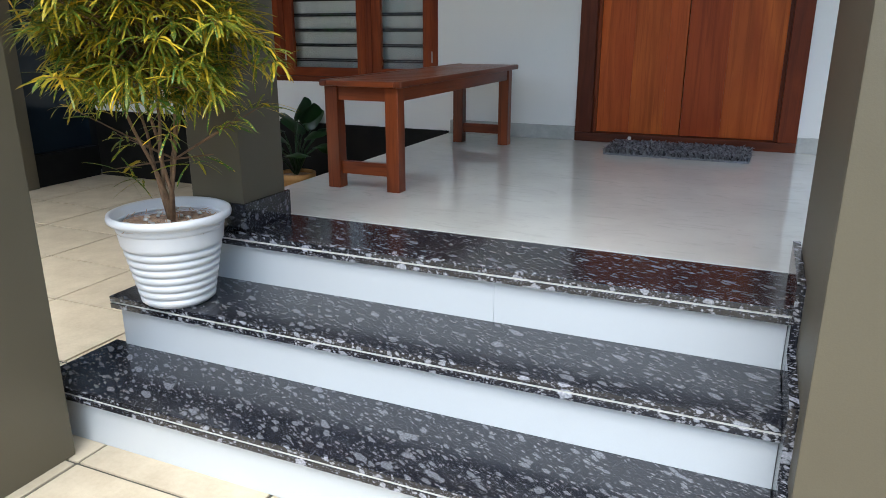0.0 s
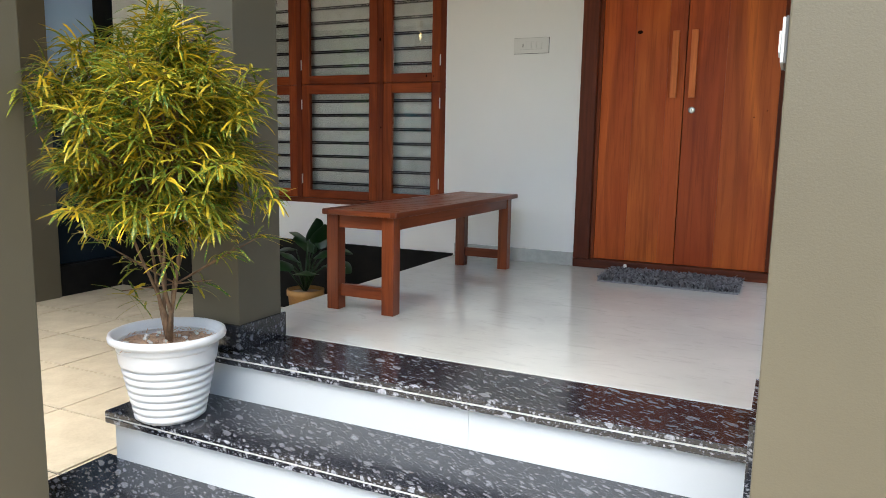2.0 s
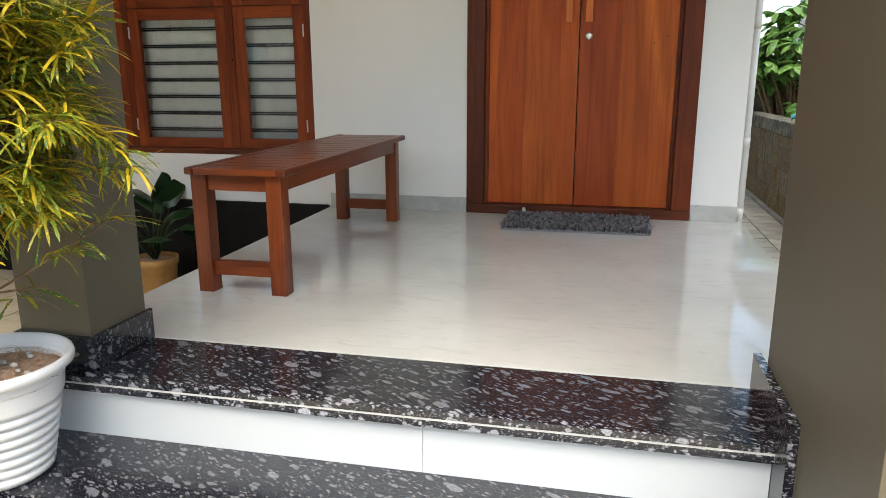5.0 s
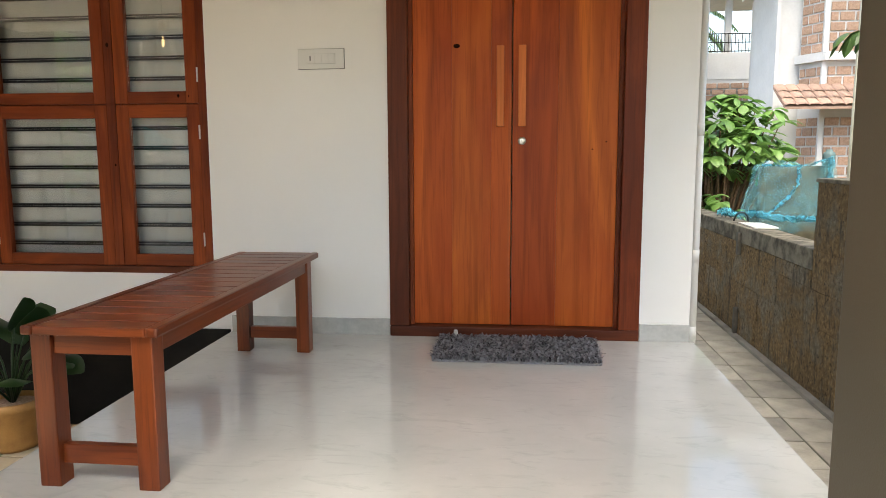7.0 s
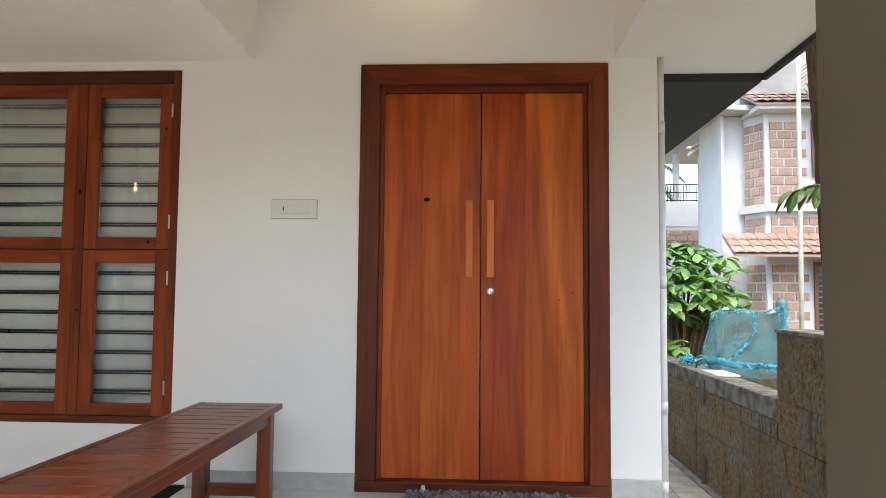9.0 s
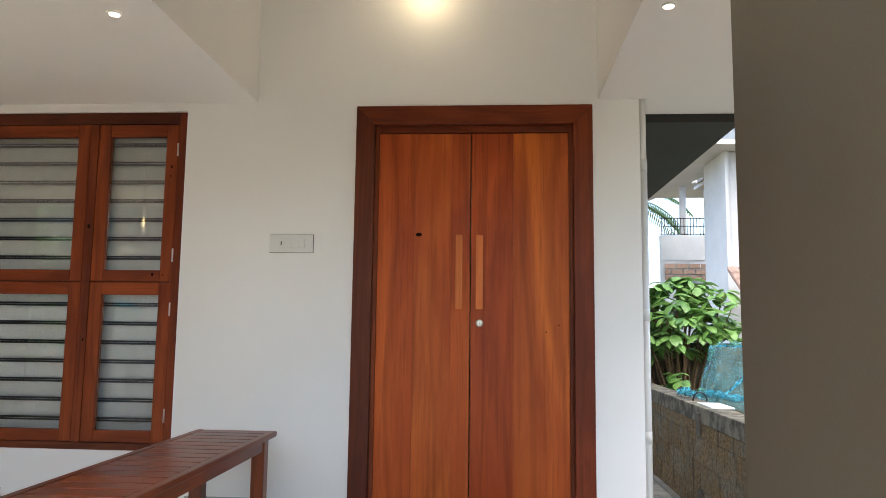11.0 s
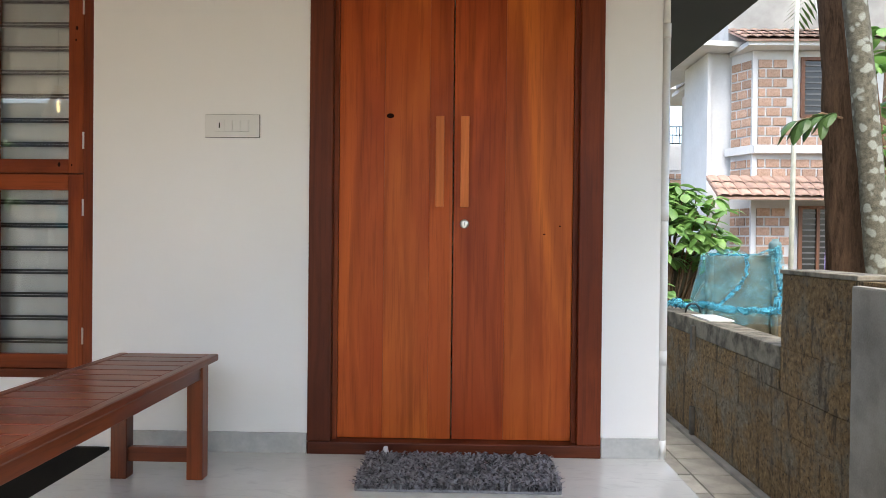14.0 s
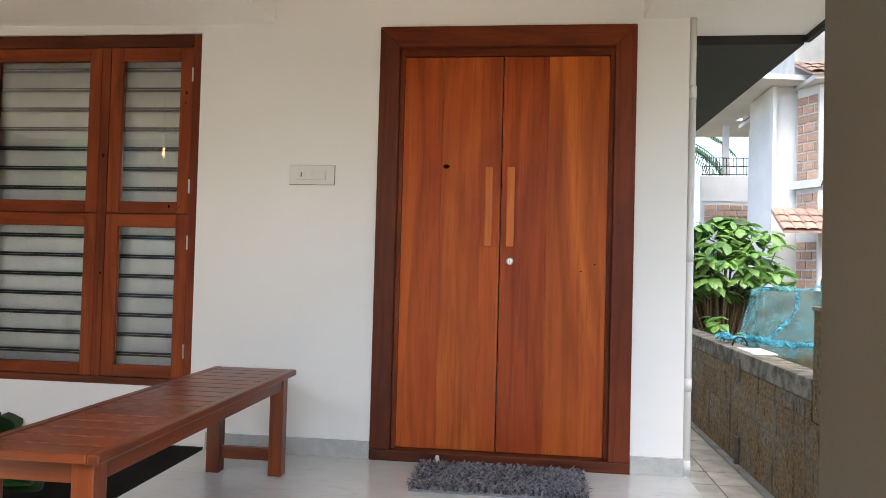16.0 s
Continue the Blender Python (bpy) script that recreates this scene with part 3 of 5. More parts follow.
part("door_stop", slab(0.1172, 1.1088, 0.028, 0.11, 1.966, 1.9995), TEAK_FRAME_X, door)
for boards, handle_x in ((((0.1175, 0.309, TEAK), (0.3092, 0.501, TEAK_GOLD), (0.5012, 0.5998, TEAK)), 0.546), (((0.6052, 0.823, TEAK_RED), (0.8232, 1.1085, TEAK_GOLD)), 0.650)):
    leaf = part("door_leaf", slab(boards[0][0], boards[-1][1], 0.062, 0.095, 0.054, 1.965), TEAK, door, "orange brown teak door leaf")
    for x0, x1, wood_kind in boards:
        part("board", slab(x0, x1, 0.045, 0.0615, 0.055, 1.9645, 0.0015), wood_kind, leaf)
    h = part("handle", slab(handle_x - 0.018, handle_x + 0.018, -0.005, 0.015, 1.040, 1.420, 0.003), TEAK_PALE, leaf, "pale teak bar handle")
    bm = bmesh.new()
    for z in (1.10, 1.36):
        cyl(bm, (handle_x, 0.0155, z), (handle_x, 0.0448, z), 0.007)
    part("standoff", bm, CHROME, leaf)
part("keyhole", lathe(bmesh.new(), ((0.0195, 0.0), (0.0195, 0.006), (0.015, 0.009), (0.006, 0.0095)), 24, cap_end=True), CHROME, door, "round steel keyhole", True).matrix_world = pose(0.651, 0.0445, 0.971, 90)
part("key_slot", slab(0.6495, 0.6525, 0.033, 0.0345, 0.964, 0.978), GREY, door)
for kx, kz, kr in ((0.333, 1.427, 0.014), (0.99, 0.93, 0.004), (1.055, 0.965, 0.004)):
    bm = bmesh.new()
    bmesh.ops.create_circle(bm, cap_ends=True, segments=14, radius=kr, matrix=pose(kx, 0.0445, kz, 90) @ Matrix.Diagonal((1.15, 0.75, 1, 1)))
    part("knot", bm, KNOT, door, "small dark knot")

# ---------------------------------------------------------------- window
win = thing("window_1", (-1.79, 0.04, 0.29), "teak casement window with three columns of glazed sashes over iron bars", "window", "", "structure")
WX0F, WX1F, WZ0, WZ1 = -2.654, -0.922, 0.292, 2.083
MULL = ((-2.160, -2.115), (-1.461, -1.415))
part("window_frame", slab(WX0F, WX0F + 0.05, 0.012, 0.11, WZ0, WZ1, 0.002), TEAK_FRAME, win)
part("window_frame", slab(-0.967, WX1F, 0.012, 0.11, WZ0, WZ1, 0.002), TEAK_FRAME, win)
part("window_frame", slab(-2.6035, -0.9675, 0.011, 0.11, 2.02, WZ1, 0.002), TEAK_DARK_X, win)
part("window_sill", slab(-2.6035, -0.9675, 0.004, 0.11, WZ0, 0.335, 0.003), TEAK_DARK_X, win)
for x0, x1 in MULL:
    part("mullion", slab(x0, x1, 0.014, 0.11, 0.3355, 2.0195, 0.002), TEAK_FRAME, win)
for x0, x1 in ((-2.6035, -2.1605), (-2.1145, -1.4615), (-1.4145, -0.9675)):
    part("transom", slab(x0, x1, 0.034, 0.11, 1.150, 1.185), TEAK_FRAME_X, win)
    for z0, z1 in ((0.337, 1.164), (1.169, 2.018)):
        a, b = x0 + 0.002, x1 - 0.002
        st = 0.066
        sash = part("sash", slab(a, a + st, 0.016, 0.050, z0, z1, 0.003), SASH, win, "orange brown teak sash")
        part("stile", slab(b - st, b, 0.016, 0.050, z0, z1, 0.003), SASH, sash)
        part("rail", slab(a + st + 0.0003, b - st - 0.0003, 0.0165, 0.050, z0, z0 + 0.060, 0.003), SASH_X, sash)
        part("rail", slab(a + st + 0.0003, b - st - 0.0003, 0.0165, 0.050, z1 - 0.066, z1, 0.003), SASH_X, sash)
        pane = part("pane", slab(a + st, b - st, 0.036, 0.040, z0 + 0.06, z1 - 0.066), GLASS, sash, "clear glass pane")
        pane.visible_shadow = False
        hx = b if x1 > -1.4 else a
        bm = bmesh.new()
        for z in (z0 + 0.14, z1 - 0.14):
            cyl(bm, (hx, 0.0135, z - 0.035), (hx, 0.0135, z + 0.035), 0.005, seg=10)
        part("hinge", bm, CHROME, sash)
        first, step = (1.299, 0.1035) if z0 > 1 else (0.445, 0.1005)
        for k in range(7):
            z = first + k * step
            part("bar", slab(x0, x1, 0.0725, 0.0835, z - 0.0105, z + 0.0105, 0.001), IRON, win)
            # hair-thin steel strip stands in for the highlight along the iron bar
            part("bar", slab(x0, x1, 0.0705, 0.0722, z - 0.0003, z + 0.0012), CHROME, win)
for kx, ky, kz, kr in ((-1.438, 0.0132, 1.462, 0.010), (-1.075, 0.0157, 1.206, 0.008), (-1.0, 0.0152, 1.785, 0.007), (-1.004, 0.0152, 1.735, 0.0045), (-1.02, 0.0157, 1.204, 0.004), (-1.43, 0.0132, 0.86, 0.006)):
    bm = bmesh.new()
    bmesh.ops.create_circle(bm, cap_ends=True, segments=14, radius=kr, matrix=pose(kx, ky, kz, 90) @ Matrix.Diagonal((0.8, 1.2, 1, 1)))
    part("knot", bm, KNOT, win, "small dark knot")
bm = bmesh.new()
for i in range(60):
    x0 = -2.66 + i * 1.74 / 60
    d0, d1 = 0.006 * math.sin(i * 1.3), 0.006 * math.sin(i * 1.3 + 1.3)
    v = [bm.verts.new(q) for q in ((x0, 0.095 + d0, 0.25), (x0 + 0.029, 0.095 + d1, 0.25), (x0 + 0.029, 0.095 + d1, 2.12), (x0, 0.095 + d0, 2.12))]
    bm.faces.new(v)
bmesh.ops.remove_doubles(bm, verts=bm.verts, dist=0.0005)
curtain = tagged(mesh_object("curtain", bm, CURTAIN, True), "pale grey curtain drawn behind the window bars", "curtain")
sol = curtain.modifiers.new("thickness", "SOLIDIFY")
sol.thickness = 0.003
tagged(mesh_object("wall_inner", slab(-4.0, 1.28, 0.9, 1.0, GROUND, 3.2), WHITE), "plain inner wall behind the door and window", "wall", "", "structure")


# ---------------------------------------------------------------- switch plates
def switch_plate(m, label):
    s = thing("switch_plate", m.translation, label, "switch")
    out = []
    out.append(part("rim", slab(-0.116, 0.116, -0.006, -0.0005, -0.049, 0.049, 0.002), GREY, None, "thin dark rim"))
    out.append(part("plate", slab(-0.114, 0.114, -0.012, -0.0062, -0.047, 0.047, 0.002), SWITCH, None))
    out.append(part("inset", slab(-0.072, 0.072, -0.0135, -0.0122, -0.024, 0.024, 0.0005), PVC_PALE, None))
    for i, (a, b) in enumerate(((-0.071, -0.032), (-0.031, 0.0035), (0.0045, 0.0375), (0.0385, 0.071))):
        out.append(part("rocker", slab(a, b, -0.0175, -0.0137, -0.023, 0.023, 0.0008), SWITCH, None))
    out.append(part("indicator", slab(-0.054, -0.049, -0.0185, -0.0177, -0.010, 0.012), IRON, None, "small black indicator"))
    for o in out:
        o.parent = s
    s.matrix_world = m
    return s


switch_plate(pose(-0.326, -0.0002, 1.371), "white modular switch plate on the wall by the door")
switch_plate(pose(1.1738, -2.87, 0.945, 0, 0, -90) @ Matrix.Diagonal((0.60, 0.9, 0.86, 1)), "white switch plate on the olive pillar")

# ---------------------------------------------------------------- bench
bench = thing("bench", (-0.475, -1.03, 0.0), "low reddish brown wooden bench with a slatted top", "bench")
BX0, BX1, BY0, BY1, BZ = -0.666, -0.283, -1.782, -0.283, 0.458
for x0, x1 in ((BX0 + 0.008, BX0 + 0.068), (BX1 - 0.090, BX1 - 0.030)):
    for y0, y1 in ((BY0 + 0.027, BY0 + 0.087), (BY1 - 0.087, BY1 - 0.027)):
        part("leg", slab(x0, x1, y0, y1, 0.0, BZ - 0.0265, 0.004), BENCH_Z, bench)
for y in (BY0 + 0.045, BY1 - 0.073):
    part("stretcher", slab(BX0 + 0.0685, BX1 - 0.0905, y, y + 0.028, 0.062, 0.116, 0.003), BENCH_X, bench)
    part("apron", slab(BX0 + 0.0685, BX1 - 0.0905, y - 0.008, y + 0.03, BZ - 0.084, BZ - 0.027, 0.003), BENCH_X, bench)
for x in (BX0 + 0.016, BX1 - 0.068):
    part("apron", slab(x, x + 0.030, BY0 + 0.0875, BY1 - 0.0875, BZ - 0.084, BZ - 0.027, 0.003), BENCH_Y, bench)
for x0, x1 in ((BX0, BX0 + 0.035), (BX1 - 0.035, BX1)):
    part("edge_rail", slab(x0, x1, BY0, BY1, BZ - 0.026, BZ, 0.007), BENCH_Y, bench)
nsl = 17
w = (BY1 - BY0) / nsl
for i in range(nsl):
    y0 = BY0 + i * w
    part("slat", slab(BX0 + 0.0355, BX1 - 0.0355, y0 + (0.0 if i == 0 else 0.0035), y0 + w - (0.0 if i == nsl - 1 else 0.0035), BZ - 0.025, BZ - 0.0015, 0.004), BENCH_X, bench)

# ---------------------------------------------------------------- door mat and door wedge
mat_thing = thing("door_mat", (0.635, -0.26, 0.0), "dark grey shaggy door mat on the marble floor", "mat")
MX0, MX1, MY0, MY1 = 0.265, 1.005, -0.455, -0.075
part("backing", slab(MX0, MX1, MY0, MY1, 0.0, 0.010, 0.004), MAT, mat_thing)
bm = bmesh.new()
rng = random.Random(4)
for i in range(6500):
    x, y = rng.uniform(MX0, MX1), rng.uniform(MY0, MY1)
    a, l = rng.uniform(0, 6.283), rng.uniform(0.022, 0.042)
    lean = rng.uniform(0.1, 0.75)
    d = Vector((math.cos(a) * lean, math.sin(a) * lean, 1)).normalized()
    s = Vector((-math.sin(a), math.cos(a), 0)) * 0.0044
    p = Vector((x, y, 0.008))
    q = p + d * l * 0.6
    r = q + Vector((d.x, d.y, d.z * 0.1)).normalized() * l * 0.4
    v = [bm.verts.new(c) for c in (p - s, p + s, q + s, q - s, r + s * 0.6, r - s * 0.6)]
    bm.faces.new(v[:4])
    bm.faces.new((v[3], v[2], v[4], v[5]))
tagged(part("shag", bm, MAT, mat_thing, "shaggy grey pile"), "", "", "", "stuff")
bm = bmesh.new()
bmesh.ops.create_cone(bm, cap_ends=True, segments=12, radius1=0.018, radius2=0.008, depth=0.045, matrix=Matrix.Translation((0.335, -0.045, 0.0225)))
tagged(mesh_object("door_wedge", bm, PLASTIC, False), "small white plastic door wedge by the threshold", "door wedge")

def crinkled_leaf(bm, base, way, droop, length, width):
    """A narrow croton leaf: a bending strip whose edge goes in and out."""
    d = Vector(way).normalized()
    side = d.cross(Vector((0, 0, 1)))
    side = (side.normalized() if side.length > 0.05 else Vector((1, 0, 0)))
    side = (side + Vector((0, 0, random.uniform(-0.7, 0.7)))).normalized()
    p, rows = Vector(base), []
    for i in range(7):
        w = width * (0.25, 0.62, 0.40, 0.66, 0.42, 0.55, 0.06)[i] * random.uniform(0.85, 1.15)
        rows.append((bm.verts.new(p - side * w), bm.verts.new(p + side * w)))
        p = p + d * (length / 6)
        d = (d + Vector((0, 0, -droop * 0.7))).normalized()
    for a, b in zip(rows, rows[1:]):
        bm.faces.new((a[0], a[1], b[1], b[0]))


# ---------------------------------------------------------------- white pot with croton
PX, PY = -0.630, -2.710
pot = thing("planter", (PX, PY, Z1), "white ribbed plastic planter with a croton shrub on the step", "planter")
prof = [(0.0, 0.0), (0.100, 0.0), (0.106, 0.005)]
for i in range(10):
    z0 = 0.008 + i * 0.0258
    r0 = 0.107 + 0.055 * z0 / 0.27
    prof += [(r0 - 0.001, z0), (r0 + 0.0055, z0 + 0.003), (r0 + 0.0075, z0 + 0.012), (r0 + 0.0065, z0 + 0.0205), (r0 - 0.001, z0 + 0.0235)]
prof += [(0.165, 0.268), (0.179, 0.270), (0.185, 0.274), (0.187, 0.284), (0.184, 0.294), (0.177, 0.297), (0.171, 0.292), (0.163, 0.262), (0.155, 0.20)]
part("tub", lathe(bmesh.new(), prof, 56, (PX, PY, Z1)), PLASTIC, pot, "white ribbed plastic tub", True)
bm = bmesh.new()
rng = random.Random(2)
lathe(bm, [(0.162, 0.248), (0.12, 0.254), (0.07, 0.252), (0.03, 0.258)], 30, (PX, PY, Z1), cap_end=True)
for v in bm.verts:
    v.co.z += rng.uniform(-0.006, 0.006)
part("soil", bm, SOIL, pot, "dry brown soil with straw", True)
bm = bmesh.new()
for i in range(260):
    a, r = rng.uniform(0, 6.283), 0.155 * math.sqrt(rng.random())
    p = Vector((PX + r * math.cos(a), PY + r * math.sin(a), Z1 + 0.258 + rng.uniform(0, 0.008)))
    b = rng.uniform(0, 6.283)
    d = Vector((math.cos(b), math.sin(b), rng.uniform(-0.1, 0.3))) * rng.uniform(0.015, 0.04)
    s = Vector((-math.sin(b), math.cos(b), 0)) * 0.0014
    bm.faces.new([bm.verts.new(q) for q in (p - s, p + s, p + d + s, p + d - s)])
for i in range(16):
    a, r = rng.uniform(0, 6.283), 0.13 * math.sqrt(rng.random())
    pb = bmesh.new()
    bmesh.ops.create_icosphere(pb, subdivisions=1, radius=rng.uniform(0.006, 0.011), matrix=Matrix.Translation((PX + r * math.cos(a), PY + r * math.sin(a), Z1 + 0.262)) @ Matrix.Diagonal((1.2, 0.9, 0.7, 1)))
    part("pebble", pb, GROOVE, pot, "", True)
STRAW = mottled("straw", (0.40, 0.22, 0.12), (0.62, 0.42, 0.28), 40.0, 0.9)
part("straw", bm, STRAW, pot, "pale straw mulch")

rng = random.Random(11)
random.seed(11)
base = Vector((PX + 0.01, PY - 0.005, Z1 + 0.25))
CX, CY, CZ = PX + 0.005, PY - 0.02, 0.765
stems = []
for i, (ang, spread, top) in enumerate(((0.3, 0.10, 0.62), (1.6, 0.13, 0.60), (2.9, 0.20, 0.55), (4.2, 0.16, 0.58), (5.4, 0.12, 0.66), (3.4, 0.06, 0.70))):
    pts = [base + Vector((0.006 * math.cos(ang), 0.006 * math.sin(ang), 0))]
    for k in range(1, 7):
        s = k / 6
        pts.append(base + Vector((math.cos(ang) * spread * s ** 1.2 + rng.uniform(-0.008, 0.008), math.sin(ang) * spread * s ** 1.2 + rng.uniform(-0.008, 0.008), top * s)))
    stems.append(pts)
for n, st in enumerate(stems):
    bm = tube(bmesh.new(), st, [0.0075 - 0.0009 * k for k in range(7)], 7)
    part("stem", bm, BARK, pot, "thin grey brown stem", True)
bm = bmesh.new()
tips = []
clumps = []
for i in range(56):
    u = 1 - 1.9 * (i + 0.5) / 56
    a = i * 2.39996
    rr = math.sqrt(max(0.0, 1 - u * u)) * rng.uniform(0.55, 1.05)
    clumps.append(Vector((CX + 0.41 * rr * math.cos(a), CY + 0.33 * rr * math.sin(a), CZ + 0.34 * u * rng.uniform(0.75, 1.05))))
for i in range(310):
    home = clumps[i % 56]
    tip = home + Vector((rng.gauss(0, 0.038), rng.gauss(0, 0.038), rng.gauss(0, 0.034)))
    st = stems[i % 6][rng.choice((4, 4, 5, 5, 6))]
    mid = (st + tip) / 2 + Vector((0, 0, 0.03))
    tube(bm, (st, mid, tip), (0.0028, 0.002, 0.0012), 4)
    tips.append((tip, (tip - mid).normalized()))
for ang, r, z in ((3.6, 0.30, 0.25), (0.2, 0.34, 0.30), (5.6, 0.52, 0.40), (3.0, 0.44, 0.34), (0.0, 0.60, 0.42), (0.5, 0.66, 0.45), (3.4, 0.62, 0.44)):
    tip = Vector((PX + r * math.cos(ang) * 0.5, PY + r * math.sin(ang) * 0.5, z))
    tips.append((tip, Vector((math.cos(ang), math.sin(ang), 0.4)).normalized()))
    tube(bm, (stems[0][2], (stems[0][2] + tip) / 2, tip), (0.003, 0.0025, 0.0015), 5)
tagged(part("twig", bm, BARK, pot, "fine twigs", True), "", "", "", "stuff")
bm = bmesh.new()
for n, (tip, way) in enumerate(tips):
    out = Vector((tip.x - CX, tip.y - CY, 0.0)) * 0.8
    for k in range(32 if n < 310 else 14):
        a = rng.uniform(0, 6.283)
        d = way * rng.uniform(0.0, 0.7) + out + Vector((math.cos(a), math.sin(a), rng.uniform(-0.75, 0.8)))
        back = tip - way * rng.uniform(0, 0.10)
        crinkled_leaf(bm, back, d, rng.uniform(0.08, 0.34), rng.uniform(0.055, 0.125), rng.uniform(0.0042, 0.0074) * (1.8 if rng.random() < 0.03 else 1.0))
tagged(part("foliage", bm, CROTON, pot, "narrow drooping green and yellow speckled leaves"), "", "", "", "stuff")

# ---------------------------------------------------------------- clay pot with broad-leaved plant
QX, QY = -1.84, -0.33
clay = thing("potted_plant", (QX, QY, GROUND), "ochre clay pot with dark broad green leaves below the window", "plant")
part("pot", lathe(bmesh.new(), ((0.0, 0.0), (0.095, 0.0), (0.105, 0.02), (0.122, 0.20), (0.132, 0.205), (0.132, 0.245), (0.122, 0.248), (0.115, 0.22)), 36, (QX, QY, GROUND)), TERRA, clay, "ochre clay pot", True)
part("soil", lathe(bmesh.new(), ((0.118, 0.222), (0.04, 0.23)), 24, (QX, QY, GROUND), cap_end=True), SOIL, clay)
rng = random.Random(5)
for i in range(17):
    a = i * 2.4 + rng.uniform(-0.3, 0.3)
    reach, high = rng.uniform(0.08, 0.24), rng.uniform(0.38, 0.56)
    up = rng.uniform(0.25, 0.8)
    ln, wd = rng.uniform(0.17, 0.24), rng.uniform(0.11, 0.15)
    if i in (3, 11, 16):
        a, reach, high, up = (0.2, 0.03, 0.60, 3.5) if i == 3 else (6.0, 0.12, 0.59, 2.2) if i == 11 else (0.4, 0.15, 0.50, 0.9)
        ln, wd = 0.17, 0.14
    b0 = Vector((QX, QY, GROUND + 0.22))
    e = Vector((QX + reach * math.cos(a), min(QY + reach * math.sin(a), -0.10), GROUND + high))
    bm = bmesh.new()
    tube(bm, (b0, b0.lerp(e, 0.5) + Vector((0, 0, 0.05)), e), (0.007, 0.005, 0.003), 6)
    part("stalk", bm, BIGLEAF, clay, "", True)
    bm = bmesh.new()
    way = Vector((math.cos(a), math.sin(a) * 0.4 - 0.15, up)).normalized()
    random.seed(i)
    strip_leaf(bm, e, way, 0.10 if i in (3, 11) else 0.18, ln, wd, 8, 0.3)
    part("leaf", bm, BIGLEAF, clay, "", True)

# ---------------------------------------------------------------- lamps
wl = thing("wall_lamp", (0.36, -0.05, 2.74), "small brass wall lamp glowing warm above the door", "lamp")
bm = bmesh.new()
bmesh.ops.create_uvsphere(bm, u_segments=24, v_segments=14, radius=0.036, matrix=Matrix.Translation((0.36, -0.075, 2.735)))
part("globe", bm, LAMP_GLOW, wl, "warm glowing globe", True)
part("bracket", lathe(bmesh.new(), ((0.0, 0.02), (0.055, 0.02), (0.058, 0.0), (0.05, -0.02)), 24, (0.36, -0.07, 2.77)), BRASS, wl, "brass cap", True)
part("wall_rose", slab(0.33, 0.39, -0.014, -0.001, 2.70, 2.82, 0.004), BRASS, wl)
ld = bpy.data.lights.new("warm", "POINT")
ld.energy, ld.color, ld.shadow_soft_size = 0.5, (1.0, 0.80, 0.52), 0.05
new("warm_lamp_light", ld).location = (0.36, -0.19, 2.72)
for sx, sy in ((-0.735, -1.10), (1.356, -1.08)):
    sp = thing("ceiling_spot", (sx, sy, TOP), "small round recessed ceiling spot, switched on", "spotlight", "ceiling spots")
    part("ring", lathe(bmesh.new(), ((0.026, -0.0005), (0.026, -0.006), (0.020, -0.008), (0.017, -0.001)), 24, (sx, sy, TOP)), SWITCH, sp)
    part("lens", lathe(bmesh.new(), ((0.0165, -0.003), (0.004, -0.003)), 20, (sx, sy, TOP), cap_end=True), SPOT_GLOW, sp)
    sd = bpy.data.lights.new("spot", "SPOT")
    sd.energy, sd.color, sd.spot_size, sd.spot_blend, sd.shadow_soft_size = 1.8, (1.0, 0.95, 0.88), radians(150), 1.0, 0.03
    new("ceiling_spot_light", sd).location = (sx, sy, TOP - 0.02)
LX, LY = -1.66, -0.96
pend = thing("pendant_lamp", (LX, LY, 1.6), "clear glass pendant lamp with a glowing filament bulb", "lamp")
part("cord", cyl(bmesh.new(), (LX, LY, 1.76), (LX, LY, TOP), 0.003, seg=8), IRON, pend)
part("cap", lathe(bmesh.new(), ((0.0, 0.19), (0.022, 0.185), (0.026, 0.14), (0.03, 0.13)), 20, (LX, LY, 1.57)), BRASS, pend, "", True)
part("bulb", lathe(bmesh.new(), ((0.0, 0.03), (0.006, 0.032), (0.010, 0.05), (0.009, 0.075), (0.005, 0.10)), 18, (LX, LY, 1.575)), LAMP_GLOW, pend, "glowing filament bulb", True)
part("shade", lathe(bmesh.new(), ((0.032, 0.13), (0.055, 0.09), (0.075, 0.03), (0.088, -0.03)), 28, (LX, LY, 1.57)), GLASS, pend, "clear glass bell shade", True)

# drain pipe at the corner
pipe = thing("drain_pipe", (1.508, 0.022, GROUND), "white plastic drain pipe at the house corner", "pipe")
part("tube", cyl(bmesh.new(), (1.484, 0.012, GROUND), (1.484, 0.012, 1.78), 0.0172, seg=20), PVC, pipe, "", True)
part("tube", cyl(bmesh.new(), (1.484, 0.012, 1.78), (1.484, 0.012, TOP), 0.0150, seg=20), PVC, pipe, "", True)
for z in (0.045, 0.42, 1.02, 1.78):
    part("coupling", cyl(bmesh.new(), (1.484, 0.012, z - 0.03), (1.484, 0.012, z + 0.03), 0.0186, seg=20), PVC, pipe, "", True)

# ---------------------------------------------------------------- outdoors: ground, paving
tagged(mesh_object("ground", slab(-400, 400, -400, 400, -1.0, GROUND - 0.035), EARTH), "bare garden earth", "ground", "", "structure")


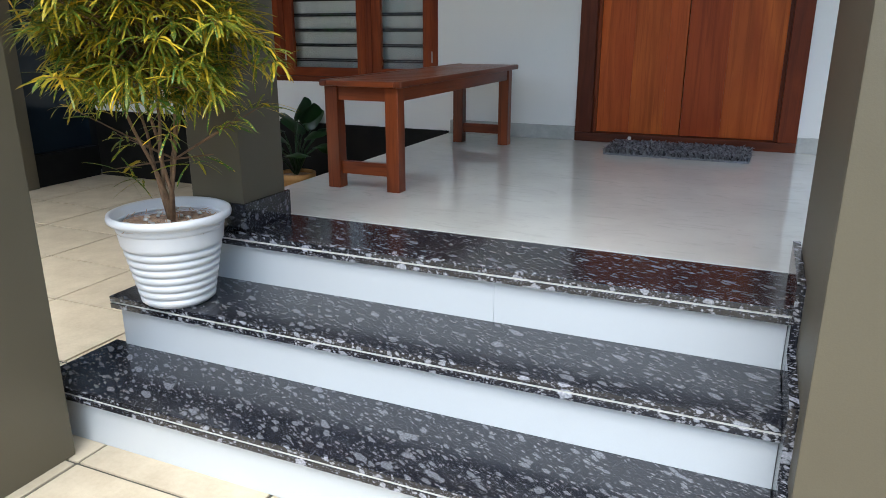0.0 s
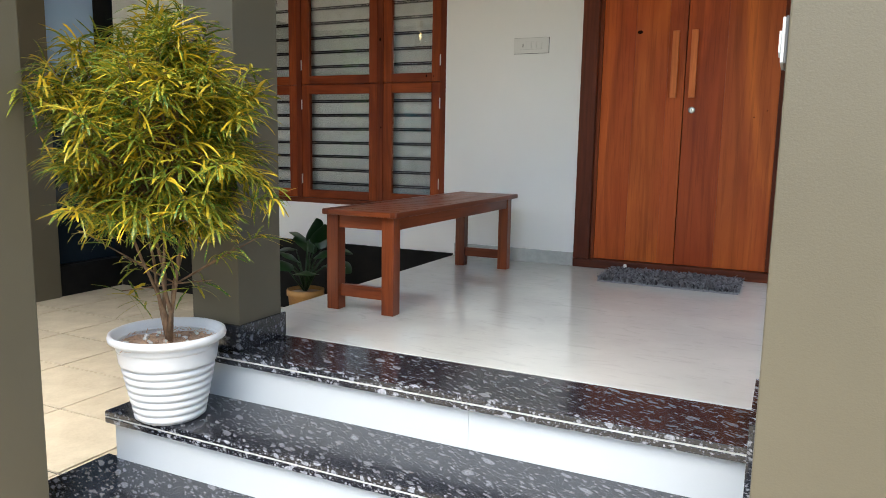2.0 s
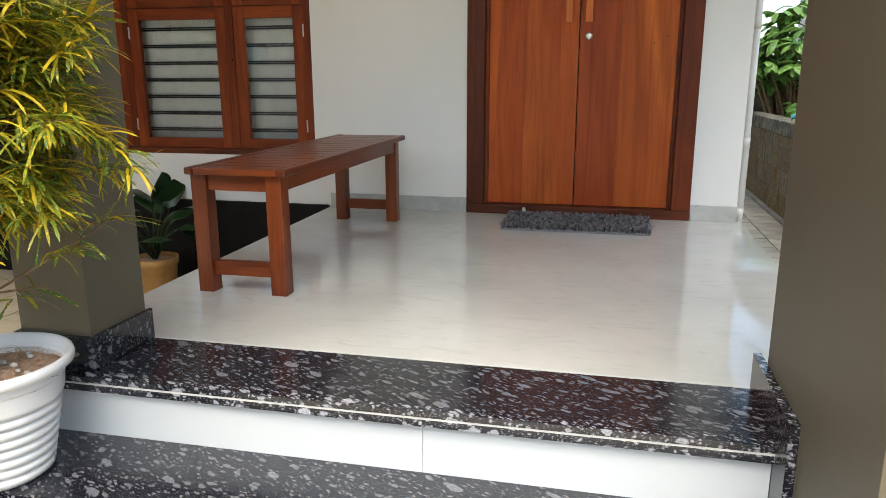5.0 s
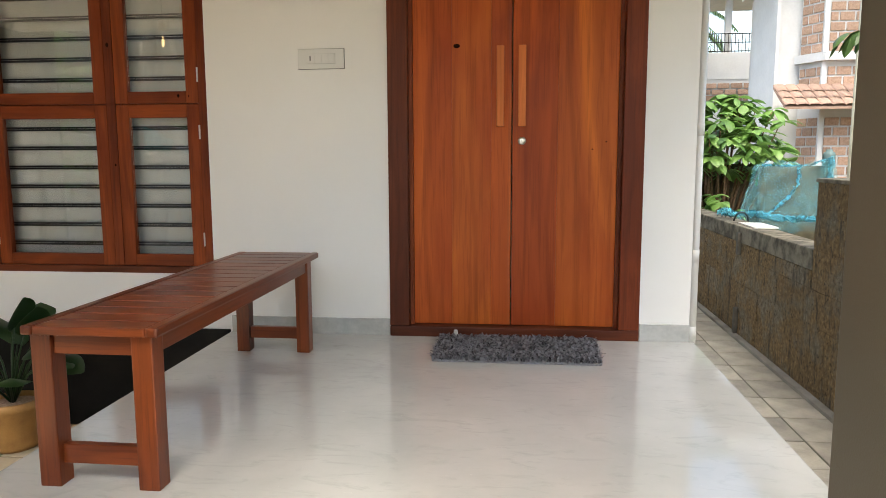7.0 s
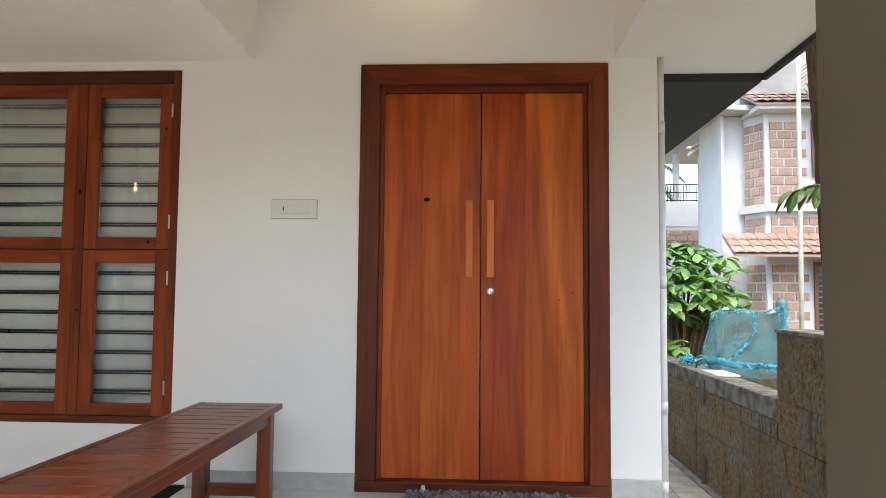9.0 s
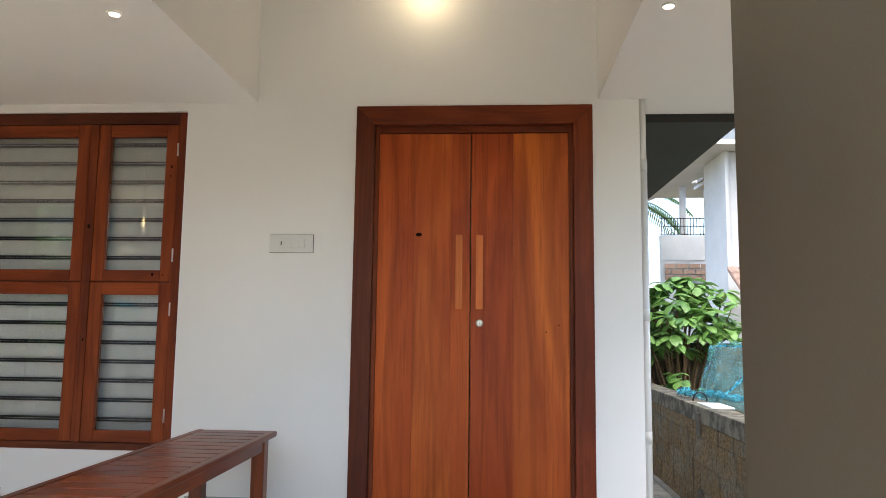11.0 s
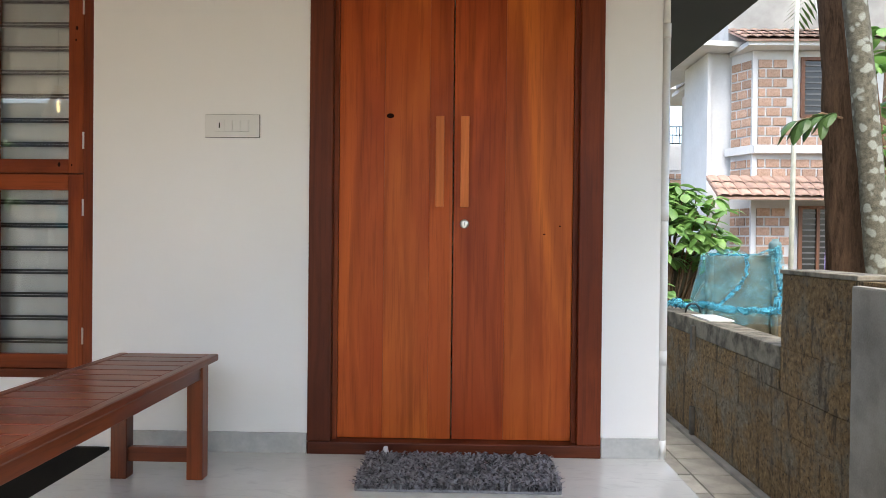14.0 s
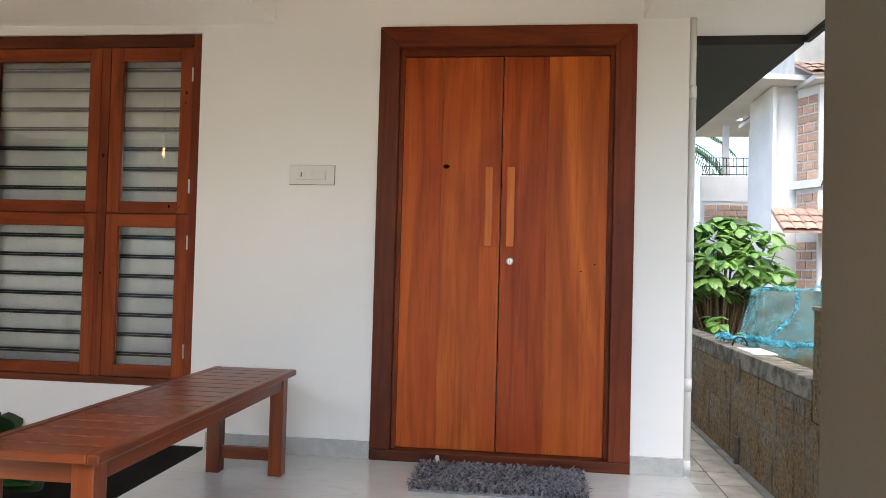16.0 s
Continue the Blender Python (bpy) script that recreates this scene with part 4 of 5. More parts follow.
def paving(name, x0, x1, y0, y1, sx, sy, mat, label, shift=0.0, depth=0.03, gap=0.010):
    bed = tagged(mesh_object(name, slab(x0, x1, y0, y1, GROUND - 0.034, GROUND - 0.006), JOINT), label, "paving", "", "structure")
    bm = slab(-sx / 2 + gap / 2, sx / 2 - gap / 2, -sy / 2 + gap / 2, sy / 2 - gap / 2, -0.012, 0.0, 0.003)
    me = bpy.data.meshes.new("tile")
    bm.to_mesh(me)
    bm.free()
    me.materials.append(mat)
    rg = random.Random(8)
    nx, ny = int((x1 - x0) / sx + 0.01), int((y1 - y0) / sy + 0.01)
    for i in range(nx):
        for j in range(ny):
            o = new("tile", me)
            o.parent = bed
            off = shift * (j % 2) * sx
            if x0 + (i + 1) * sx + off > x1 + 0.01:
                continue
            o.location = (x0 + (i + 0.5) * sx + off, y0 + (j + 0.5) * sy, GROUND + rg.uniform(-0.0015, 0.001))
            o.rotation_euler = (rg.uniform(-0.002, 0.002), rg.uniform(-0.002, 0.002), 0)
    return bed


# front rows lie unseen behind the camera, added to bounce light onto the ceiling
paving("pavement", -4.25, 1.75, -7.65, 0.0, 0.60, 0.45, PORCH, "beige stone paving of the porch")
paving("path", 1.755, 2.4151, -6.206, 8.78, 0.33, 0.333, PATHTILE, "grey tiled side passage", 0.0)
paving("path", 1.49, 1.755, 0.0, 8.7, 0.265, 0.36, PATHTILE, "grey tiled strip beside the wall")

# ---------------------------------------------------------------- boundary wall
bwall = thing("boundary_wall", (2.47, 2.0, GROUND), "weathered concrete block boundary wall with a cement cap", "wall", "", "structure")
part("core", slab(2.3835, 2.56, -6.0, 6.5, GROUND, 0.214), BLOCK, bwall, "rough cement joints")
part("core", slab(2.3835, 2.56, -6.0, 0.919, 0.2145, 0.74), BLOCK, bwall)
part("cap", slab(2.374, 2.57, 0.92, 6.5, 0.215, 0.345, 0.012), CAPPING, bwall, "grey cement cap")
part("cap", slab(2.372, 2.58, 0.172, 0.93, 0.741, 0.765, 0.006), CAPPING, bwall, "grey cement cap")
part("post", slab(2.345, 2.60, -0.20, 0.17, GROUND, 0.722, 0.012), CEMENT, bwall, "plastered cement post")
rg = random.Random(3)


def worn_slab(x0, x1, y0, y1, z0, z1, rough, seed):
    """A block whose face is cut fine enough to be chipped and uneven."""
    bm = slab(x0, x1, y0, y1, z0, z1)
    bmesh.ops.subdivide_edges(bm, edges=[e for e in bm.edges if abs(e.verts[0].co.x - e.verts[1].co.x) < 0.001], cuts=5, use_grid_fill=True)
    for v in bm.verts:
        if v.co.x < x0 + 0.001:
            q = Vector((seed, v.co.y * 13, v.co.z * 13))
            edge = min(v.co.y - y0, y1 - v.co.y, v.co.z - z0, z1 - v.co.z) < 0.012
            v.co.x += rough * noise.noise(q) + (rough * 0.35 if edge else 0.0)
            v.co.y += rough * 0.8 * noise.noise(q + Vector((3.3, 0, 0)))
            v.co.z += rough * 0.8 * noise.noise(q + Vector((0, 5.1, 0)))
    return bm


for r in range(6):
    z0 = GROUND + r * 0.2125 if r < 4 else 0.347 + (r - 4) * 0.196
    tall = 0.2125 if r < 4 else 0.196
    y = 0.18 - (0.22 if r % 2 else 0.0)
    y_end = 6.5 if r < 3 else 0.917
    if r == 3:
        continue
    while y < y_end:
        long = rg.uniform(0.40, 0.52)
        a, b = max(y, 0.172), min(y + long, y_end)
        if b - a > 0.05:
            part("block", worn_slab(2.378 + rg.uniform(-0.004, 0.003), 2.41, a, b - 0.003, z0 + 0.0015, z0 + tall - 0.0015, 0.006, rg.random() * 50), BLOCK, bwall)
        y += long
# cement band that carries the cap's line on under the raised part, and a rubbed kerb at the foot
part("band", worn_slab(2.376, 2.41, 0.172, 0.917, 0.112, 0.343, 0.006, 4.0), BLOCK, bwall, "smeared cement band")
part("band", worn_slab(2.377, 2.41, 0.93, 6.5, 0.112, 0.2135, 0.005, 9.0), BLOCK, bwall)
part("kerb", slab(2.325, 2.3775, -0.19, 6.5, GROUND - 0.004, GROUND + 0.022, 0.004), CEMENT, bwall, "low cement kerb at the wall foot")
for z0, z1 in ((0.12, 0.30), (-0.52, -0.30)):
    part("drain_stub", slab(2.345, 2.379, 2.29, 2.34, z0, z1, 0.01), PVC_GREY, bwall, "grey drain stub in the wall")
tagged(mesh_object("garden_wall", slab(2.25, 2.36, 6.51, 6.7, GROUND, 0.45, 0.01), CEMENT), "low cement wall across the passage end", "wall", "", "structure")
tagged(mesh_object("retaining_wall", slab(2.6, 7.0, 5.6, 5.8, GROUND, 0.5, 0.01), BLOCK), "dark weathered retaining wall in the neighbour's yard", "wall", "", "structure")

# ---------------------------------------------------------------- blue net over a cage
NETM, nt, p = material("blue_net")
p.inputs["Base Color"].default_value = (0.09, 0.34, 0.40, 1)
p.inputs["Roughness"].default_value = 0.6
tr = nt.nodes.new("ShaderNodeBsdfTransparent")
mx = nt.nodes.new("ShaderNodeMixShader")
cl = noise_tex(nt, coords(nt, (1.0, 1.0, 1.6), (0.4, 0.5, 0.0)), 6.0, 5.0, 0.65)
nt.links.new(ramp(nt, cl, ((0.36, (0.10, 0.10, 0.10)), (0.70, (0.50, 0.50, 0.50)))), mx.inputs[0])
nt.links.new(tr.outputs[0], mx.inputs[1])
nt.links.new(p.outputs[0], mx.inputs[2])
nt.links.new(mx.outputs[0], nt.nodes["Material Output"].inputs[0])
net = thing("garden_net", (3.1, 3.4, GROUND), "blue nylon net draped over a low cage", "net")
bm = bmesh.new()
NU, NV = 36, 22
grid = []
for i in range(NU + 1):
    u = i / NU
    row = []
    for j in range(NV + 1):
        v = j / NV
        top = Vector((2.85 + 0.72 * u, 3.62, 0.80 + 0.08 * u + 0.03 * math.sin(7 * u)))
        bot = Vector((2.52 + 0.98 * u, 3.10 + 0.1 * math.sin(5 * u), 0.24 - 0.03 * u))
        q = top.lerp(bot, v)
        q.z -= 0.06 * math.sin(math.pi * v)
        f = noise.noise(Vector((u * 7, v * 2, 1.3)))
        q.y -= 0.10 * f * v + 0.035 * math.sin(u * 34 + v * 2) * v
        q.z += 0.03 * noise.noise(Vector((u * 9, v * 6, 4.3)))
        row.append(bm.verts.new(q))
    grid.append(row)
for i in range(NU):
    for j in range(NV):
        bm.faces.new((grid[i][j], grid[i + 1][j], grid[i + 1][j + 1], grid[i][j + 1]))
part("netting", bm, NETM, net, "thin blue see-through netting", True)
NETROLL, nt, p = material("bunched_blue_net")
nt.links.new(ramp(nt, noise_tex(nt, coords(nt), 30.0, 4.0), ((0.35, (0.02, 0.20, 0.30)), (0.65, (0.10, 0.46, 0.58)))), p.inputs["Base Color"])
p.inputs["Roughness"].default_value = 0.7
tr = nt.nodes.new("ShaderNodeBsdfTransparent")
mx = nt.nodes.new("ShaderNodeMixShader")
nt.links.new(ramp(nt, noise_tex(nt, coords(nt), 8.0, 4.0, 0.6), ((0.38, (0.30, 0.30, 0.30)), (0.62, (0.65, 0.65, 0.65)))), mx.inputs[0])
nt.links.new(tr.outputs[0], mx.inputs[1])
nt.links.new(p.outputs[0], mx.inputs[2])
nt.links.new(mx.outputs[0], nt.nodes["Material Output"].inputs[0])


def gathered(name, rail, width, folds, crumple, seed, label):
    """A strip of net bunched into loose folds along a rail of points."""
    bm = bmesh.new()
    rows = []
    n = 48
    for i in range(n + 1):
        f = i / n * (len(rail) - 1)
        k = min(int(f), len(rail) - 2)
        c = Vector(rail[k]).lerp(Vector(rail[k + 1]), f - k)
        row = []
        for j in range(folds * 4 + 1):
            v = j / (folds * 4) - 0.5
            w = width * (0.7 + 0.6 * noise.noise(Vector((f * 2.1, seed, 0))))
            q = c + Vector((0.0, -w * v, 0.35 * w * abs(math.sin(math.pi * v * folds + 3 * noise.noise(Vector((f * 1.5, v, seed)))))))
            q += crumple * noise.noise_vector(Vector((f * 4, v * 6, seed)))
            row.append(bm.verts.new(q))
        rows.append(row)
    for r0, r1 in zip(rows, rows[1:]):
        for j in range(len(r0) - 1):
            bm.faces.new((r0[j], r0[j + 1], r1[j + 1], r1[j]))
    return part(name, bm, NETROLL, net, label, True)


gathered("bunched_edge", ((2.40, 3.02, 0.37), (2.62, 3.0, 0.36), (2.95, 2.98, 0.33), (3.30, 2.98, 0.32), (3.46, 3.0, 0.33)), 0.18, 5, 0.04, 1.0, "bunched blue net edge")
gathered("fold", ((3.52, 3.56, 0.86), (3.47, 3.42, 0.66), (3.40, 3.22, 0.48), (3.28, 3.02, 0.34)), 0.16, 5, 0.03, 4.0, "gathered fold of the net")
gathered("fold", ((3.24, 3.54, 0.80), (3.16, 3.36, 0.62), (3.02, 3.20, 0.50), (2.82, 3.06, 0.38)), 0.07, 3, 0.03, 7.0, "gathered fold of the net")
gathered("fold", ((2.90, 3.54, 0.80), (3.10, 3.5, 0.79), (3.30, 3.52, 0.80), (3.52, 3.56, 0.86)), 0.05, 2, 0.02, 9.0, "gathered fold of the net")
BOARD = mottled("old_board", (0.05, 0.045, 0.028), (0.15, 0.13, 0.08), 8.0, 0.9)
for x in (2.95, 3.54):
    part("cage_post", cyl(bmesh.new(), (x, 3.66, GROUND), (x, 3.66, 0.80), 0.03), BOARD, net)
part("jar", lathe(bmesh.new(), ((0.0, 0.0), (0.05, 0.0), (0.056, 0.02), (0.056, 0.10), (0.045, 0.125), (0.03, 0.13), (0.03, 0.15), (0.0, 0.152)), 20, (3.54, 3.66, 0.801)), mottled("faded_teal_plastic", (0.07, 0.13, 0.14), (0.12, 0.20, 0.21), 20, 0.6), net, "upturned grey teal jar on the cage post", True)
part("cage_wall", slab(2.93, 3.6, 3.70, 3.74, GROUND, 0.80, 0.004), BOARD, net, "brown board behind the net")
tagged(mesh_object("board_fence", slab(2.42, 3.9, 5.44, 5.49, GROUND, 0.80, 0.004), BOARD), "dark weathered board fence behind the shrub", "fence", "", "structure")
tagged(mesh_object("paper_sheet", slab(2.42, 2.60, 2.15, 2.55, 0.3455, 0.356, 0.002), PVC), "white board offcut lying on the wall cap", "board")
bm = bmesh.new()
tube(bm, [(2.50 + 0.06 * math.cos(a), 2.75, 0.35 + 0.075 * math.sin(a)) for a in (0, 0.6, 1.2, 1.8, 2.4, 3.14)], [0.008] * 6, 8)
tagged(mesh_object("hose", bm, IRON, True), "black hose loop on the boundary wall", "hose")

# ---------------------------------------------------------------- foliage and trees
CACAO = leafy("broad_green_leaf", (0.05, 0.14, 0.03), (0.24, 0.42, 0.11), None, 9.0, 0.35)
PALMLEAF = leafy("palm_leaf", (0.035, 0.08, 0.02), (0.09, 0.16, 0.05), None, 9.0, 0.4)


def shrub(name, at, radius, count, label, size=(0.16, 0.26), low=0.0, seed=1):
    rg = random.Random(seed)
    random.seed(seed)
    s = thing(name, (at[0], at[1], GROUND), label, "shrub")
    bm = bmesh.new()
    lf = bmesh.new()
    for k in range(count):
        a, u = rg.uniform(0, 6.283), rg.uniform(-0.7, 1.0)
        rr = math.sqrt(max(0, 1 - u * u)) * rg.uniform(0.5, 1.0)
        tip = Vector((at[0] + radius[0] * rr * math.cos(a), at[1] + radius[1] * rr * math.sin(a), at[2] + radius[2] * u * rg.uniform(0.6, 1.05)))
        root = Vector((at[0] + rg.uniform(-0.1, 0.1), at[1] + rg.uniform(-0.1, 0.1), GROUND))
        mid = root.lerp(tip, 0.6) + Vector((0, 0, 0.15))
        if k % 3 == 0:
            tube(bm, (root, mid, tip), (0.02, 0.012, 0.005), 5)
        for n in range(7):
            b = rg.uniform(0, 6.283)
            d = Vector((math.cos(b), math.sin(b), rg.uniform(-0.5, 0.4)))
            strip_leaf(lf, tip + d * 0.03, d, 0.34, rg.uniform(*size), rg.uniform(0.055, 0.095), 4, 0.25)
    part("stem", bm, BARK, s, "", True)
    part("foliage", lf, CACAO, s, "broad drooping bright green leaves", True)
    return s


shrub("shrub", (2.95, 5.2, 0.98), (0.85, 0.45, 0.60), 120, "cacao shrub with long drooping bright green leaves", seed=3)
shrub("shrub", (2.75, 4.6, 0.30), (0.25, 0.25, 0.22), 10, "small green shrub behind the boundary wall", (0.10, 0.15), seed=6)


def trunk(at, r, lean, height, mat, label, seed):
    t = thing("tree", (at[0], at[1], GROUND), label, "tree")
    bm = bmesh.new()
    seg = 20
    rings = []
    n = 60
    for i in range(n + 1):
        s = i / n
        z = GROUND - 0.05 + height * s
        c = Vector((at[0] + lean[0] * s + 0.03 * math.sin(5 * s), at[1] + lean[1] * s, z))
        ring = []
        for k in range(seg):
            a = 2 * math.pi * k / seg
            q = r * (1.08 - 0.3 * s) * (1 + 0.09 * noise.noise(Vector((3 * math.cos(a) + seed, 3 * math.sin(a), z * 3))) + 0.05 * noise.noise(Vector((9 * math.cos(a), 9 * math.sin(a) + seed, z * 8))))
            ring.append(bm.verts.new(c + Vector((q * math.cos(a), q * math.sin(a), 0))))
        rings.append(ring)
    for a, b in zip(rings, rings[1:]):
        for k in range(seg):
            bm.faces.new((a[k], a[(k + 1) % seg], b[(k + 1) % seg], b[k]))
    part("trunk", bm, mat, t, "", True)
    rg = random.Random(seed)
    random.seed(seed)
    lb, lf = bmesh.new(), bmesh.new()
    topc = Vector((at[0] + lean[0], at[1] + lean[1], GROUND + height))
    for k in range(26):
        a = rg.uniform(0, 6.283)
        tip = topc + Vector((math.cos(a) * rg.uniform(0.5, 1.7), math.sin(a) * rg.uniform(0.5, 1.7), rg.uniform(-0.6, 1.0)))
        tube(lb, (topc - Vector((0, 0, 0.5)), topc.lerp(tip, 0.5) + Vector((0, 0, 0.2)), tip), (0.05, 0.03, 0.01), 6)
        for m in range(14):
            b = rg.uniform(0, 6.283)
            d = Vector((math.cos(b), math.sin(b), rg.uniform(-0.4, 0.4)))
            strip_leaf(lf, tip + d * rg.uniform(0.0, 0.3), d, 0.2, rg.uniform(0.14, 0.24), rg.uniform(0.05, 0.08), 3, 0.2)
    part("limb", lb, mat, t, "", True)
    part("crown", lf, CACAO, t, "green leaves")
    return t


BARK_DARK = wood("dark_furrowed_bark", (0.022, 0.013, 0.008), (0.13, 0.080, 0.050), "Z", 0.95, 3.0, tint=0.0, coat=0.0, relief=1.0, stretch=0.7, shine=0.05)
BARK_LICHEN, nt, p = material("lichen_bark")
v = coords(nt)
base_bark = ramp(nt, noise_tex(nt, v, 30.0, 6.0, 0.7), ((0.3, (0.045, 0.041, 0.028)), (0.7, (0.15, 0.14, 0.10))))
warp = node(nt, "ShaderNodeTexNoise", Scale=9.0, Detail=4.0)
nt.links.new(v, warp.inputs["Vector"])
wv = nt.nodes.new("ShaderNodeVectorMath")
wv.operation = "MULTIPLY_ADD"
wv.inputs[1].default_value = (0.10, 0.10, 0.10)
nt.links.new(warp.outputs["Color"], wv.inputs[0])
nt.links.new(v, wv.inputs[2])
vor = node(nt, "ShaderNodeTexVoronoi", Scale=12.0)
nt.links.new(wv.outputs[0], vor.inputs["Vector"])
c = mix(nt, ramp(nt, vor.outputs["Distance"], ((0.30, (0.8, 0.8, 0.8)), (0.42, (0, 0, 0)))), base_bark, (0.27, 0.285, 0.245))
nt.links.new(c, p.inputs["Base Color"])
p.inputs["Roughness"].default_value = 0.95
bump(nt, p, noise_tex(nt, v, 45.0, 5.0, 0.7), 0.8, 0.01)
trunk((3.50, 2.25, 0), 0.152, (-0.3, 0.15), 7.5, BARK_DARK, "tree with dark furrowed bark behind the boundary wall", 2)
trunk((3.63, 1.98, 0), 0.080, (-0.85, 0.0), 8.0, BARK_LICHEN, "slim tree with pale lichen spotted bark", 5)
# a leafy twig off the dark trunk
twig = thing("branch", (3.25, 2.2, 1.66), "leafy green twig growing from the dark trunk", "branch")
bm, lf = bmesh.new(), bmesh.new()
tube(bm, ((3.40, 2.2, 1.80), (3.18, 2.12, 1.83), (2.98, 2.1, 1.76)), (0.010, 0.007, 0.004), 6)
random.seed(9)
for k in range(15):
    p0 = Vector((3.27 - 0.022 * k, 2.10, 1.83 - 0.005 * k))
    strip_leaf(lf, p0, (-0.75 + 0.35 * math.sin(k * 2.3), 0.45 * (-1) ** k, 0.1 - 0.3 * (k % 4)), 0.30, 0.15 + 0.02 * (k % 4), 0.06 + 0.006 * (k % 3), 6, 0.25)
part("twig", bm, BARK, twig)
part("foliage", lf, PALMLEAF, twig)


def palm(at, height, seed, label):
    t = thing("palm_tree", (at[0], at[1], GROUND), label, "tree", "coconut palms")
    bm = tube(bmesh.new(), [(at[0] + 0.3 * math.sin(s), at[1], GROUND + height * s) for s in (0, 0.25, 0.5, 0.75, 1.0)], [0.2, 0.16, 0.14, 0.13, 0.12], 10)
    part("trunk", bm, BARK, t, "", True)
    rg = random.Random(seed)
    random.seed(seed)
    topc = Vector((at[0] + 0.3 * math.sin(1), at[1], GROUND + height))
    lf = bmesh.new()
    for k in range(15):
        a = k * 2.4
        up = rg.uniform(0.1, 1.0)
        p, d = topc.copy(), Vector((math.cos(a), math.sin(a), up)).normalized()
        for i in range(30):
            s = d.cross(Vector((0, 0, 1))).normalized()
            for sg in (-1, 1):
                strip_leaf(lf, p, s * sg + d * 0.5 - Vector((0, 0, 0.35)), 0.15, 0.75 * (1 - abs(i / 30 - 0.4)), 0.045, 2)
            p = p + d * 0.11
            d = (d + Vector((0, 0, -0.055))).normalized()
    part("crown", lf, PALMLEAF, t, "feathery green fronds")


palm((5.2, 24.0, 0), 6.5, 1, "coconut palm behind the neighbouring house")
palm((8.2, 21.0, 0), 9.5, 2, "tall coconut palm behind the neighbouring house")
palm((7.6, 9.0, 0), 7.2, 3, "coconut palm in the neighbour's yard")

# ---------------------------------------------------------------- neighbouring house
LATERITE = mottled("laterite_brick", (0.27, 0.16, 0.11), (0.52, 0.36, 0.27), 26.0, 0.95, 60.0, 0.6, (0.3, 0.7), 0, 0.18)
HWHITE = mottled("house_white", (0.52, 0.53, 0.54), (0.66, 0.67, 0.68), 1.2, 0.8, 20.0, 0.1, (0.3, 0.7))
HTILE = mottled("terracotta_roof_tile", (0.25, 0.155, 0.12), (0.41, 0.28, 0.215), 5.0, 0.9, 60.0, 0.4, (0.3, 0.7), 0, 0.15)
HROOF = mottled("grey_concrete_roof", (0.28, 0.28, 0.27), (0.42, 0.42, 0.41), 2.0, 0.9)
house = thing("neighbour_house", (7.6, 13.0, GROUND), "two storey white house with laterite brick bays and tiled eaves", "house")
HY = 11.0
part("wall", slab(6.30, 10.5, HY, HY + 4.5, GROUND, 4.66), HWHITE, house, "white mortared bay wall")
bricks = {}


def brick_mesh(w, h):
    key = (round(w, 2), round(h, 2))
    if key not in bricks:
        bm = slab(-w / 2, w / 2, -0.025, 0.0, -h / 2, h / 2, 0.006)
        me = bpy.data.meshes.new("brick")
        bm.to_mesh(me)
        bm.free()
        me.materials.append(LATERITE)
        bricks[key] = me
    return bricks[key]


def brick_panel(parent, origin, yaw, length, z0, z1, skip=(), bw=0.25, bh=0.150, jx=0.038, jz=0.036, name="brick"):
    r = 0
    z = z0
    while z + bh <= z1 + 0.001:
        x = 0.0
        first = bw * 0.5 if r % 2 else bw
        while x < length - 0.04:
            w = first if x == 0.0 else bw
            w = min(w, length - x)
            cx, cz = x + w / 2, z + bh / 2
            hit = any(a - w / 2 < cx < b + w / 2 and c - bh / 2 < cz < d + bh / 2 for a, b, c, d in skip)
            if w > 0.06 and not hit:
                o = new(name, brick_mesh(w, bh))
                o.parent = parent
                o.matrix_parent_inverse = parent.matrix_world.inverted()
                o.matrix_basis = pose(origin[0], origin[1], 0, 0, 0, yaw) @ Matrix.Translation((cx, -0.002, cz))
            x += w + jx
        z += bh + jz
        r += 1


wins = ((0.78, 1.95, 3.32, 4.6), (0.78, 1.6, -0.5, 1.72))
for z0, z1 in ((-0.4, 1.78), (2.22, 2.64), (2.84, 4.48)):
    brick_panel(house, (6.38, HY), 0, 1.95, z0, z1, wins)
# chamfered side of the bay
cl = math.hypot(0.24, 0.52)
ang = math.degrees(math.atan2(-0.52, 0.24))
bm = slab(0, cl, 0.0, 0.25, GROUND, 4.66, 0, pose(6.06, HY + 0.52, 0, 0, 0, ang))
part("wall", bm, HWHITE, house)
for z0, z1 in ((-0.4, 1.78), (2.22, 2.64), (2.84, 4.48)):
    brick_panel(house, (6.075, HY + 0.49), ang, cl - 0.08, z0, z1, (), 0.225, 0.150, 0.038, 0.036)
part("corner_strip", slab(6.265, 6.345, HY - 0.035, HY + 0.05, GROUND, 4.65), HWHITE, house)
bm = slab(6.26, 10.5, HY - 0.16, HY - 0.001, 2.66, 2.82, 0.01)
box(bm, -0.05, cl + 0.1, -0.10, 0.1, 2.661, 2.819, 0, pose(6.06, HY + 0.52, 0, 0, 0, ang))
part("ledge", bm, HWHITE, house, "white concrete ledge")
BROWN = wood("house_window_wood", (0.10, 0.045, 0.025), (0.20, 0.09, 0.05))
DARKIN = plain("dark_window_inside", (0.02, 0.022, 0.022), 0.2)
